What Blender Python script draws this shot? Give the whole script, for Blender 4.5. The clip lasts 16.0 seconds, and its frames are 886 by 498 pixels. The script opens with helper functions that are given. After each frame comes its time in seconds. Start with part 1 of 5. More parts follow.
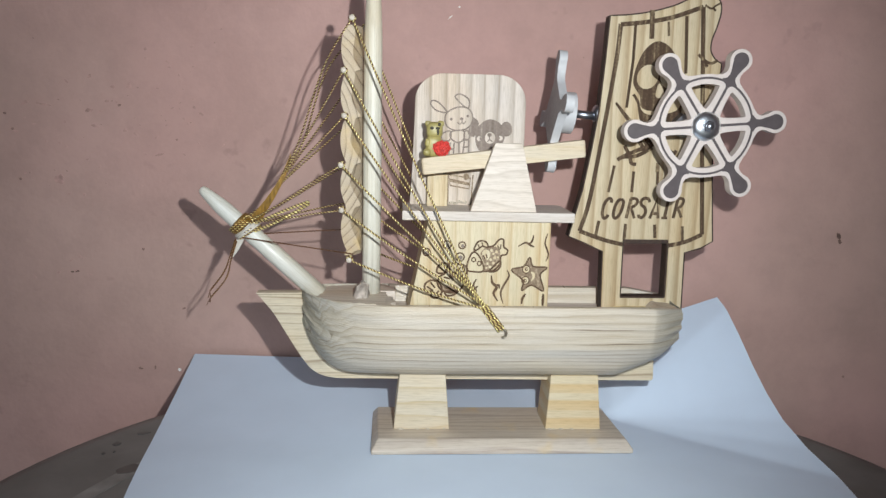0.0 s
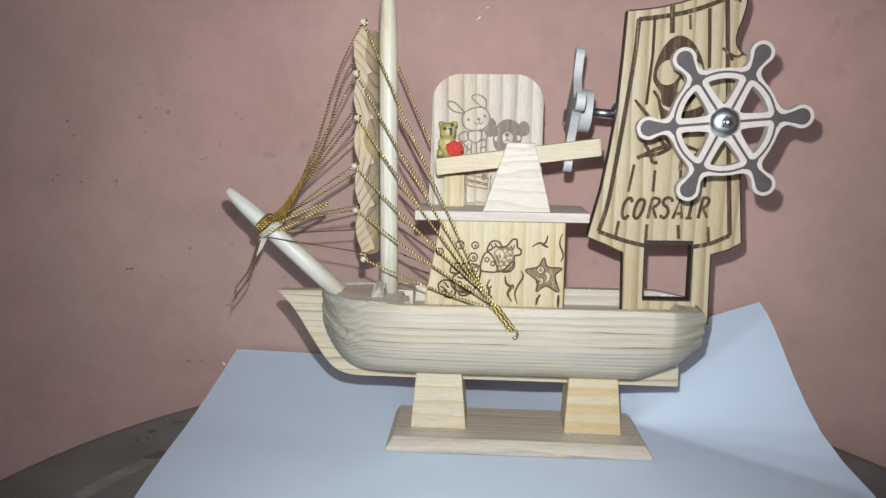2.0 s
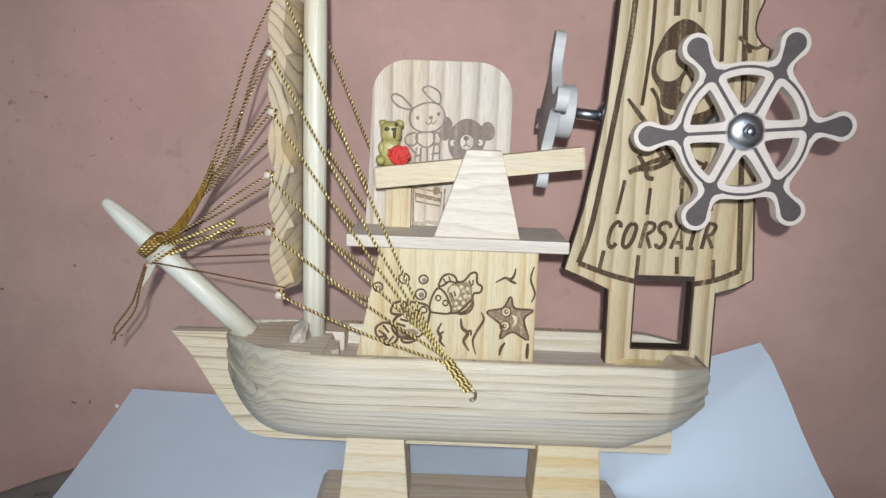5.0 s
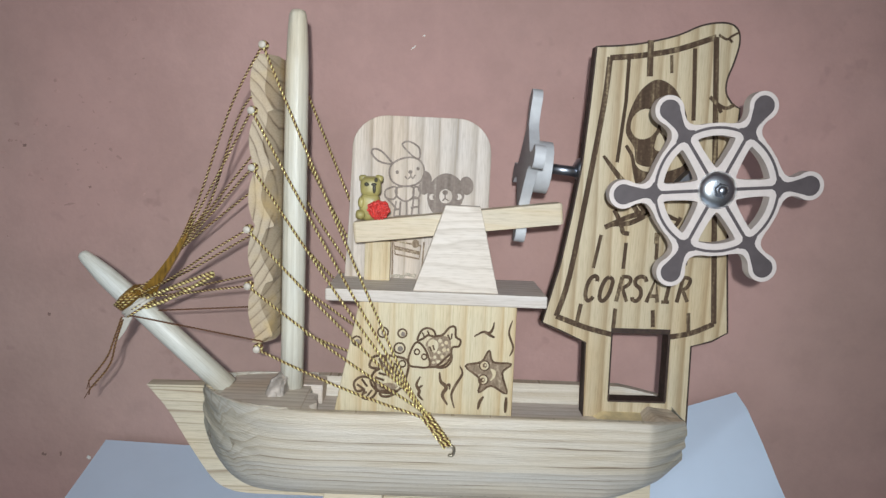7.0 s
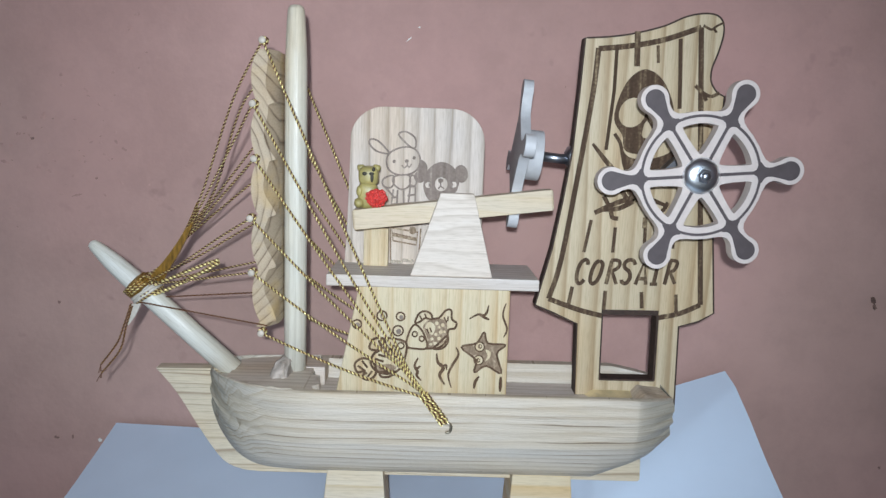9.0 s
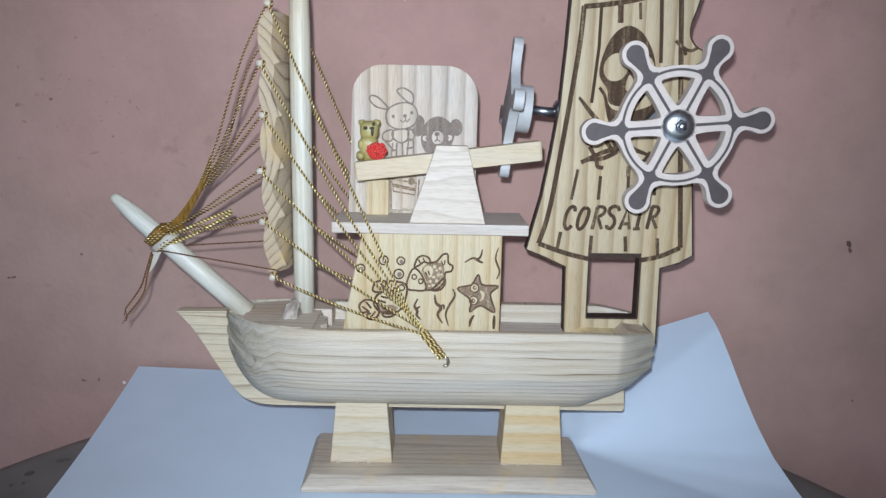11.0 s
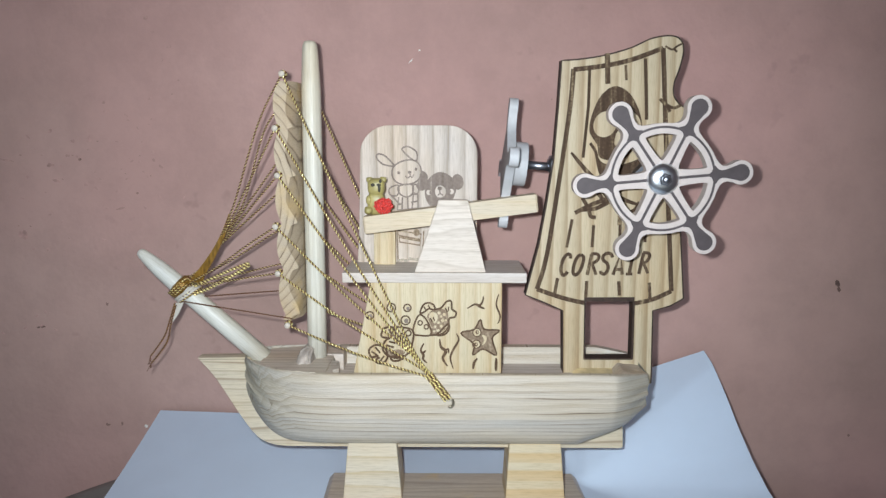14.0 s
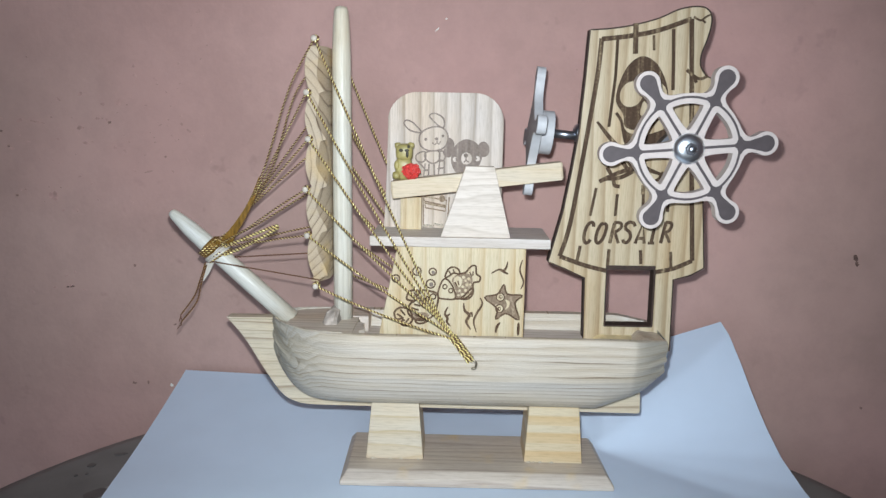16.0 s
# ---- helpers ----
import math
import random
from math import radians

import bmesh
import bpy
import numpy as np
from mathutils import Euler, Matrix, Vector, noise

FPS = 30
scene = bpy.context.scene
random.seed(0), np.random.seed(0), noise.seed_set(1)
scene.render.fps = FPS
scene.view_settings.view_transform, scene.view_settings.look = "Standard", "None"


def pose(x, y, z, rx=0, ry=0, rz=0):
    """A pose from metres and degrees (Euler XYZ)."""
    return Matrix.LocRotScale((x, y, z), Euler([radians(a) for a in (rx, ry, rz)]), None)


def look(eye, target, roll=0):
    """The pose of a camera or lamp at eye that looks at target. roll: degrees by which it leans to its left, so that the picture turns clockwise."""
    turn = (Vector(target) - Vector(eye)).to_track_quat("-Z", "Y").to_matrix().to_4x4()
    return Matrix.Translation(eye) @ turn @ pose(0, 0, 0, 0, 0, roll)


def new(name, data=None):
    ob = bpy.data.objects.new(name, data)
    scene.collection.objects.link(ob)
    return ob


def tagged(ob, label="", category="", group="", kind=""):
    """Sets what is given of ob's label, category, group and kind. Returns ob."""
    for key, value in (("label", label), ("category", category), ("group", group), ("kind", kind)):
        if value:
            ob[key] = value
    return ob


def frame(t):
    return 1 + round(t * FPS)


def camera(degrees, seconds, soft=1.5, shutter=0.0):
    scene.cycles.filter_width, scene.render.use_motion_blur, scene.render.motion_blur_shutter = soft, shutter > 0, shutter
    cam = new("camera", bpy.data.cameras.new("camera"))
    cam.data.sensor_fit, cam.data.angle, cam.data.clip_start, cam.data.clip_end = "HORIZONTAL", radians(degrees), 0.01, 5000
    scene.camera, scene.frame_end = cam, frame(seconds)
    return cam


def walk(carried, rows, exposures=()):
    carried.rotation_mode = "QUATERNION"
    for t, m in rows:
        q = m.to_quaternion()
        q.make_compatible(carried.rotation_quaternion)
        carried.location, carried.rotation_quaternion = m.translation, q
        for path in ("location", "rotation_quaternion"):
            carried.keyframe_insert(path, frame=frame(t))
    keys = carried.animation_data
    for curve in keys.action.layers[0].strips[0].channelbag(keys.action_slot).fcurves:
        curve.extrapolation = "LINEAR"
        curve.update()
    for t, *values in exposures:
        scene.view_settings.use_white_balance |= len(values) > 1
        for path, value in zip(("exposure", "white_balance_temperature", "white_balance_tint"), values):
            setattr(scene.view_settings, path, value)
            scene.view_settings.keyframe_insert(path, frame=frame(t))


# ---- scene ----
cam = camera(62.0, 16.0, soft=1.42)
# Seconds, eye, yaw, pitch, roll. The ship's base stands on z = 0, its bow points to -x.
ROWS = [
    (0.0, -0.0566, -0.3553, 0.1687, -3.49, -10.02, 1.50),
    (0.5, -0.0511, -0.3557, 0.1688, -0.86, -10.06, 1.07),
    (1.0, -0.0410, -0.3549, 0.1668, 0.44, -9.37, 0.77),
    (1.5, -0.0299, -0.3550, 0.1665, 2.33, -9.03, 1.05),
    (2.0, -0.0154, -0.3570, 0.1678, 4.05, -9.86, 0.54),
    (2.5, 0.0031, -0.3540, 0.1713, 5.62, -9.60, -0.88),
    (3.0, 0.0140, -0.3430, 0.1687, 5.55, -9.69, -0.94),
    (3.5, 0.0077, -0.3172, 0.1714, 4.89, -10.89, -1.01),
    (3.7, 0.0028, -0.3088, 0.1703, 4.00, -10.52, -0.79),
    (5.8, -0.0184, -0.2682, 0.1712, -1.04, -10.16, 2.76),
    (6.0, -0.0167, -0.2681, 0.1731, -1.34, -9.49, 2.66),
    (6.5, -0.0162, -0.2743, 0.1780, -1.44, -7.51, 2.87),
    (7.0, -0.0163, -0.2757, 0.1779, -1.17, -7.52, 2.48),
    (7.5, -0.0153, -0.2768, 0.1778, -0.76, -7.87, 2.43),
    (8.0, -0.0150, -0.2792, 0.1787, -1.24, -8.20, 2.43),
    (10.3, -0.0127, -0.3013, 0.1797, -0.65, -11.06, 1.37),
    (10.5, -0.0124, -0.3037, 0.1768, -0.76, -11.65, 1.48),
    (11.0, -0.0103, -0.3111, 0.1789, -0.68, -11.83, 1.21),
    (11.5, -0.0111, -0.3165, 0.1795, -0.83, -12.32, 1.15),
    (12.0, -0.0108, -0.3172, 0.1781, -1.26, -11.63, 1.06),
    (12.5, -0.0096, -0.3199, 0.1809, -0.85, -10.61, 0.57),
    (13.0, -0.0080, -0.3234, 0.1825, -0.57, -9.62, 0.53),
    (13.5, -0.0064, -0.3278, 0.1856, -0.67, -9.00, 0.52),
    (14.0, -0.0061, -0.3318, 0.1882, 0.37, -8.97, 0.09),
    (14.5, -0.0110, -0.3342, 0.1865, 1.51, -9.70, 0.28),
    (15.0, -0.0131, -0.3354, 0.1852, 1.23, -9.98, 0.86),
    (15.5, -0.0141, -0.3392, 0.1844, 1.48, -10.68, 0.88),
    (16.0, -0.0138, -0.3395, 0.1837, 1.07, -10.76, 1.05),
]

# Seconds, stops, kelvin, tint: the picture brightens a little at first and turns cooler after the middle.
EXPOSURES = [(0.0, 0.16, 6600, 10), (2.0, 0.14, 6620, 10), (3.5, 0.26, 6600, 10), (6.0, 0.02, 6560, 10), (8.0, -0.04, 6200, 10), (10.5, 0.03, 5920, 10),
             (12.0, 0.00, 6130, 10), (13.0, -0.03, 6330, 10), (14.0, 0.12, 6300, 10), (16.0, 0.13, 6200, 10)]
walk(cam, [(t, pose(x, y, z, 0, 0, yaw) @ pose(0, 0, 0, 90 + pitch) @ pose(0, 0, 0, 0, 0, roll)) for t, x, y, z, yaw, pitch, roll in ROWS], EXPOSURES)

# ---- light ----
world = bpy.data.worlds.new("world")
scene.world = world
world.use_nodes = True
sky = world.node_tree.nodes.new("ShaderNodeTexSky")
sky.sky_type, sky.sun_disc = "NISHITA", False
sky.sun_elevation, sky.sun_rotation = radians(35), radians(200)
world.node_tree.links.new(sky.outputs[0], world.node_tree.nodes["Background"].inputs[0])
world.node_tree.nodes["Background"].inputs[1].default_value = 0.1
scene.view_settings.exposure = 0.0

flash = new("camera_flash", bpy.data.lights.new("camera_flash", "SPOT"))
flash.data.energy, flash.data.shadow_soft_size, flash.data.color = 4.75, 0.0034, (0.91, 0.97, 1.0)
flash.data.spot_size, flash.data.spot_blend = radians(99), 1.0
flash.matrix_world = look((-0.018, -0.319, 0.1940), (-0.034, 0.0, 0.140))

# Added fill lamp for the bluish ambient, from an unseen opening behind the camera.
daylight = new("daylight_fill", bpy.data.lights.new("daylight_fill", "AREA"))
daylight.data.shape, daylight.data.size, daylight.data.size_y = "RECTANGLE", 1.1, 1.1
daylight.data.energy, daylight.data.color = 9.0, (0.66, 0.82, 1.0)
daylight.matrix_world = look((-0.2, -2.55, 0.75), (-0.1, 0.0, 0.1))


# ---- materials ----
def nodes_of(name):
    m = bpy.data.materials.new(name)
    m.use_nodes = True
    return m, m.node_tree, m.node_tree.nodes["Principled BSDF"]


def node(tree, kind, **values):
    n = tree.nodes.new(kind)
    for k, v in values.items():
        n.inputs[k.replace("_", " ")].default_value = v
    return n


def ramp(tree, source, stops):
    r = tree.nodes.new("ShaderNodeValToRGB")
    while len(r.color_ramp.elements) < len(stops):
        r.color_ramp.elements.new(0.5)
    for e, (p, c) in zip(r.color_ramp.elements, stops):
        e.position, e.color = p, (*c, 1)
    tree.links.new(source, r.inputs[0])
    return r.outputs[0]


def mix(tree, kind, fac, a, b):
    n = tree.nodes.new("ShaderNodeMix")
    n.data_type, n.blend_type = "RGBA", kind
    for slot, v in ((n.inputs[0], fac), (n.inputs[6], a), (n.inputs[7], b)):
        if isinstance(v, bpy.types.NodeSocket):
            tree.links.new(v, slot)
        else:
            slot.default_value = v if not isinstance(v, tuple) else (*v, 1)
    return n.outputs[2]


def coords(tree, turn, size):
    """Object coordinates, turned and scaled, with an offset of each object's own."""
    tc, info, mp = tree.nodes.new("ShaderNodeTexCoord"), tree.nodes.new("ShaderNodeObjectInfo"), tree.nodes.new("ShaderNodeMapping")
    mp.inputs["Rotation"].default_value = [radians(a) for a in turn]
    mp.inputs["Scale"].default_value = size
    shift = node(tree, "ShaderNodeMath")
    shift.operation = "MULTIPLY"
    shift.inputs[1].default_value = 3.0
    tree.links.new(info.outputs["Random"], shift.inputs[0])
    add = tree.nodes.new("ShaderNodeVectorMath")
    tree.links.new(tc.outputs["Object"], mp.inputs["Vector"])
    tree.links.new(mp.outputs[0], add.inputs[0])
    tree.links.new(shift.outputs[0], add.inputs[1])
    return add.outputs[0], tc


def bump(tree, shader, height, strength, distance):
    b = node(tree, "ShaderNodeBump", Strength=strength, Distance=distance)
    tree.links.new(height, b.inputs["Height"])
    tree.links.new(b.outputs[0], shader.inputs["Normal"])


def maths(tree, kind, a, b=None, c=None):
    n = tree.nodes.new("ShaderNodeMath")
    n.operation = kind
    for slot, v in zip(n.inputs, (a, b, c)):
        if isinstance(v, bpy.types.NodeSocket):
            tree.links.new(v, slot)
        elif v is not None:
            slot.default_value = v
    return n.outputs[0]


def wood(name, pale, late, across="x", along="z", ring=0.006, wave=1.0, line=0.55, rough=0.5, stain=None, spread=0.5, run=0.09, least=0.4, fibres=0.5, centre=None, cuts=0.0, relief=0.00012, thin=False, shine=0.45, glint=0.4, pore=0.55, warm=0.85):
    """Pine: late-wood lines across one axis (or round a centre), drawn out along another, with fibres, warm and cool patches and glints."""
    m, tree, shader = nodes_of(name)
    size = {a: 1 / ring for a in "xyz"}
    size[along] = run / ring
    vec, tc = coords(tree, (0, 0, 0), (size["x"], size["y"], size["z"]))
    warp = node(tree, "ShaderNodeTexNoise", Scale=0.55, Detail=2.0)
    tree.links.new(vec, warp.inputs["Vector"])
    if centre:
        far = tree.nodes.new("ShaderNodeVectorMath")
        far.operation = "DISTANCE"
        flatten = tree.nodes.new("ShaderNodeVectorMath")
        flatten.operation = "MULTIPLY"
        flatten.inputs[1].default_value = (1, 0, 1)
        tree.links.new(tc.outputs["Object"], flatten.inputs[0])
        tree.links.new(flatten.outputs[0], far.inputs[0])
        far.inputs[1].default_value = centre
        lead = maths(tree, "DIVIDE", far.outputs["Value"], ring)
    else:
        sep = tree.nodes.new("ShaderNodeSeparateXYZ")
        tree.links.new(vec, sep.inputs[0])
        lead = sep.outputs["XYZ".index(across.upper())]
    place = maths(tree, "MULTIPLY_ADD", warp.outputs[0], 3.2 * wave, lead)
    saw = maths(tree, "FRACT", place)
    blend = lambda f: tuple(p + (q - p) * f for p, q in zip(pale, late))
    rings = ramp(tree, saw, [(0.0, blend(0.0)), (0.35, blend(0.10)), (line + 0.14, blend(0.55)), (0.86, blend(1.0)), (0.95, blend(0.3)), (1.0, blend(0.0))])
    if thin:
        rings = ramp(tree, saw, [(0.0, blend(0.0)), (0.5, blend(0.08)), (0.74, blend(0.22)), (0.86, blend(1.0)), (0.93, blend(0.5)), (1.0, blend(0.0))])
    chance = tree.nodes.new("ShaderNodeTexWhiteNoise")
    chance.noise_dimensions = "1D"
    tree.links.new(maths(tree, "FLOOR", place), chance.inputs["W"])
    weight = ramp(tree, chance.outputs["Value"], [(0.0, (least,) * 3), (1.0, (1.0, 1.0, 1.0))])
    if thin:
        calm_vec, _ = coords(tree, (0, 0, 0), tuple(14 if a == along else 70 for a in "xyz"))
        calm = node(tree, "ShaderNodeTexNoise", Scale=1.0, Detail=2.0)
        tree.links.new(calm_vec, calm.inputs["Vector"])
        weight = mix(tree, "MULTIPLY", 1.0, weight, ramp(tree, calm.outputs[0], [(0.36, (0.45,) * 3), (0.55, (1.0,) * 3)]))
    col = mix(tree, "MIX", weight, blend(0.12), rings)
    fib_vec, _ = coords(tree, (0, 0, 0), tuple(45 if a == along else 2300 for a in "xyz"))
    fib = node(tree, "ShaderNodeTexNoise", Scale=1.0, Detail=2.0)
    tree.links.new(fib_vec, fib.inputs["Vector"])
    fibre = ramp(tree, fib.outputs[0], [(0.28, (0.74, 0.70, 0.64)), (0.52, (1.0, 1.0, 1.0)), (0.75, (1.03, 1.03, 1.03))])
    col = mix(tree, "MULTIPLY", fibres, col, fibre)
    tone_vec, _ = coords(tree, (0, 0, 0), tuple(18 if a == along else 48 for a in "xyz"))
    big = node(tree, "ShaderNodeTexNoise", Scale=1.0, Detail=3.0)
    tree.links.new(tone_vec, big.inputs["Vector"])
    tone = ramp(tree, big.outputs[0], [(0.30, (0.98, 0.885, 0.76)), (0.48, (1.0, 0.975, 0.94)), (0.70, (0.955, 0.965, 0.985))])
    col = mix(tree, "MULTIPLY", warm, col, tone)
    height = fib.outputs[0]
    if cuts:
        # long knife strokes that come and go
        warp2 = node(tree, "ShaderNodeTexNoise", Scale=0.21, Detail=2.0)
        tree.links.new(vec, warp2.inputs["Vector"])
        stroke = maths(tree, "FRACT", maths(tree, "MULTIPLY_ADD", warp2.outputs[0], 2.6, maths(tree, "MULTIPLY", lead, ring / cuts)))
        dark = ramp(tree, stroke, [(0.0, (1, 1, 1)), (0.475, (1, 1, 1)), (0.5, (0.30, 0.27, 0.24)), (0.52, (0.9, 0.88, 0.85)), (0.55, (1, 1, 1))])
        some = ramp(tree, warp.outputs[0], [(0.38, (0.15,) * 3), (0.58, (1, 1, 1))])
        col = mix(tree, "MULTIPLY", some, col, dark)
    if stain:
        st = node(tree, "ShaderNodeTexNoise", Scale=70.0, Detail=2.0)
        tree.links.new(tc.outputs["Object"], st.inputs["Vector"])
        patch = ramp(tree, st.outputs[0], [(spread, (0, 0, 0)), (spread + 0.18, (1, 1, 1))])
        col = mix(tree, "MIX", patch, col, stain)
    spark_vec, _ = coords(tree, (0, 0, 0), tuple(0.10 if a == along else 1.0 for a in "xyz"))
    spark = node(tree, "ShaderNodeTexNoise", Scale=1900.0, Detail=2.0)
    tree.links.new(spark_vec, spark.inputs["Vector"])
    pores = ramp(tree, spark.outputs[0], [(0.28, (0.80, 0.77, 0.73)), (0.48, (1.0, 1.0, 1.0)), (0.72, (1.08, 1.08, 1.08))])
    col = mix(tree, "MULTIPLY", pore, col, pores)
    tree.links.new(col, shader.inputs["Base Color"])
    gloss = ramp(tree, spark.outputs[0], [(0.30, (rough + 0.08,) * 3), (0.58, (rough,) * 3), (0.72, (rough * 0.72,) * 3)])
    tree.links.new(gloss, shader.inputs["Roughness"])
    shader.inputs["Specular IOR Level"].default_value = shine
    high = maths(tree, "MULTIPLY_ADD", spark.outputs[0], glint, maths(tree, "MULTIPLY_ADD", saw, 0.6, height))
    bump(tree, shader, high, 0.3, relief)
    return m


def carved_wood(name):
    """The carved hull: growth rings of uneven width that sweep up at the bow, warm and grey bands, crisp dark lines on some, a waxed glitter."""
    m, tree, shader = nodes_of(name)
    tc, sep = tree.nodes.new("ShaderNodeTexCoord"), tree.nodes.new("ShaderNodeSeparateXYZ")
    tree.links.new(tc.outputs["Object"], sep.inputs[0])
    x, y, z = sep.outputs
    run = maths(tree, "MULTIPLY", maths(tree, "POWER", maths(tree, "MAXIMUM", maths(tree, "SUBTRACT", -0.074, x), 0.0), 1.7), 3.2)
    steep = maths(tree, "MULTIPLY_ADD", maths(tree, "SUBTRACT", z, 0.046), 26.0, 0.12)
    level = maths(tree, "SUBTRACT", z, maths(tree, "MULTIPLY", run, steep))

    def streaks(sx, sz, detail, rough=0.5):
        v = tree.nodes.new("ShaderNodeCombineXYZ")
        for slot, source, k in zip(v.inputs, (x, y, level), (sx, 9.0, sz)):
            tree.links.new(maths(tree, "MULTIPLY", source, k), slot)
        n = node(tree, "ShaderNodeTexNoise", Scale=1.0, Detail=detail, Roughness=rough)
        tree.links.new(v.outputs[0], n.inputs["Vector"])
        return n.outputs[0]

    warp = streaks(6.5, 80.0, 3.0, 0.45)
    low = maths(tree, "MINIMUM", maths(tree, "SUBTRACT", level, 0.056), 0.0)
    place = maths(tree, "ADD", maths(tree, "MULTIPLY_ADD", low, 190.0, maths(tree, "MULTIPLY", level, 275.0)), maths(tree, "MULTIPLY_ADD", warp, 2.3, maths(tree, "MULTIPLY", streaks(24.0, 240.0, 2.0), 0.45)))
    # the end grain at the bow is whorled
    whorl = node(tree, "ShaderNodeTexNoise", Scale=105.0, Detail=2.0)
    tree.links.new(tc.outputs["Object"], whorl.inputs["Vector"])
    place = maths(tree, "MULTIPLY_ADD", maths(tree, "MULTIPLY", whorl.outputs[0], maths(tree, "MINIMUM", maths(tree, "MULTIPLY", maths(tree, "MAXIMUM", maths(tree, "SUBTRACT", -0.078, x), 0.0), 55.0), 1.0)), 5.5, place)
    saw, ring = maths(tree, "FRACT", place), maths(tree, "FLOOR", place)
    chance, tint = tree.nodes.new("ShaderNodeTexWhiteNoise"), tree.nodes.new("ShaderNodeTexWhiteNoise")
    for n, shift in ((chance, 0.0), (tint, 37.5)):
        n.noise_dimensions = "1D"
        tree.links.new(maths(tree, "ADD", ring, shift), n.inputs["W"])
    patch = maths(tree, "MULTIPLY_ADD", streaks(16.0, 160.0, 2.0), 0.9, maths(tree, "MULTIPLY_ADD", tint.outputs["Value"], 0.40, -0.15))
    col = ramp(tree, patch, [(0.10, (0.575, 0.482, 0.350)), (0.36, (0.610, 0.538, 0.430)), (0.60, (0.590, 0.535, 0.455)), (0.85, (0.545, 0.507, 0.445))])
    soft = ramp(tree, saw, [(0.0, (1, 1, 1)), (0.35, (1, 1, 1)), (0.82, (0.75, 0.70, 0.635)), (0.93, (0.88, 0.855, 0.82)), (1.0, (1, 1, 1))])
    col = mix(tree, "MULTIPLY", ramp(tree, streaks(18.0, 120.0, 1.0), [(0.35, (0.30,) * 3), (0.65, (0.90,) * 3)]), col, soft)
    crisp = ramp(tree, saw, [(0.76, (1, 1, 1)), (0.85, (0.38, 0.33, 0.275)), (0.88, (0.50, 0.45, 0.40)), (0.93, (1, 1, 1))])
    some = maths(tree, "MULTIPLY", ramp(tree, chance.outputs["Value"], [(0.30, (0.0,) * 3), (0.80, (1.0,) * 3)]), ramp(tree, streaks(30.0, 240.0, 2.0), [(0.42, (0.10,) * 3), (0.60, (1.0,) * 3)]))
    col = mix(tree, "MULTIPLY", some, col, crisp)
    thin = ramp(tree, maths(tree, "FRACT", maths(tree, "MULTIPLY_ADD", level, 880.0, maths(tree, "MULTIPLY", streaks(9.0, 130.0, 3.0), 6.5))), [(0.0, (1, 1, 1)), (0.66, (1, 1, 1)), (0.80, (0.68, 0.63, 0.56)), (0.92, (1, 1, 1))])
    col = mix(tree, "MULTIPLY", ramp(tree, streaks(20.0, 90.0, 2.0), [(0.40, (0.10,) * 3), (0.62, (0.70,) * 3)]), col, thin)
    fibre = streaks(50.0, 2300.0, 2.0)
    col = mix(tree, "MULTIPLY", 0.45, col, ramp(tree, fibre, [(0.28, (0.74, 0.70, 0.64)), (0.52, (1.0, 1.0, 1.0)), (0.75, (1.04, 1.04, 1.04))]))
    fleck = streaks(330.0, 2100.0, 2.0)
    col = mix(tree, "MULTIPLY", 0.22, col, ramp(tree, fleck, [(0.28, (0.80, 0.77, 0.73)), (0.48, (1.0, 1.0, 1.0)), (0.72, (1.08, 1.08, 1.08))]))
    # end grain is greyer than the long grain; turned-away faces get painted shade too
    end_grain_shade = tree.nodes.new("ShaderNodeSeparateXYZ")
    tree.links.new(tc.outputs["Normal"], end_grain_shade.inputs[0])
    col = mix(tree, "MULTIPLY", maths(tree, "POWER", maths(tree, "ABSOLUTE", end_grain_shade.outputs[0]), 1.05), col, (0.43, 0.49, 0.51))
    tree.links.new(col, shader.inputs["Base Color"])
    tree.links.new(ramp(tree, fleck, [(0.34, (0.52,) * 3), (0.58, (0.44,) * 3), (0.70, (0.20,) * 3)]), shader.inputs["Roughness"])
    shader.inputs["Specular IOR Level"].default_value = 0.6
    high = maths(tree, "MULTIPLY_ADD", fleck, 1.2, maths(tree, "MULTIPLY_ADD", saw, 0.7, fibre))
    bump(tree, shader, high, 0.4, 0.0005)
    return m


def scorch(name, dark, pale, rough=0.75, scale=520.0, drawn=0.05):
    """Burnt wood: dark, with pale upright streaks where the hard rings resisted."""
    m, tree, shader = nodes_of(name)
    vec, tc = coords(tree, (0, 0, 0), (1, 1, drawn))
    streak = node(tree, "ShaderNodeTexNoise", Scale=scale, Detail=2.0)
    tree.links.new(vec, streak.inputs["Vector"])
    fleck = node(tree, "ShaderNodeTexNoise", Scale=900.0, Detail=2.0)
    tree.links.new(tc.outputs["Object"], fleck.inputs["Vector"])
    both = maths(tree, "MULTIPLY_ADD", fleck.outputs[0], 0.35, maths(tree, "MULTIPLY", streak.outputs[0], 0.75))
    between = tuple(p + (q - p) * 0.25 for p, q in zip(dark, pale))
    tree.links.new(ramp(tree, both, [(0.36, tuple(0.7 * c for c in dark)), (0.56, dark), (0.66, between), (0.78, pale)]), shader.inputs["Base Color"])
    shader.inputs["Roughness"].default_value = rough
    shader.inputs["Specular IOR Level"].default_value = 0.15
    bump(tree, shader, both, 0.3, 0.0002)
    return m


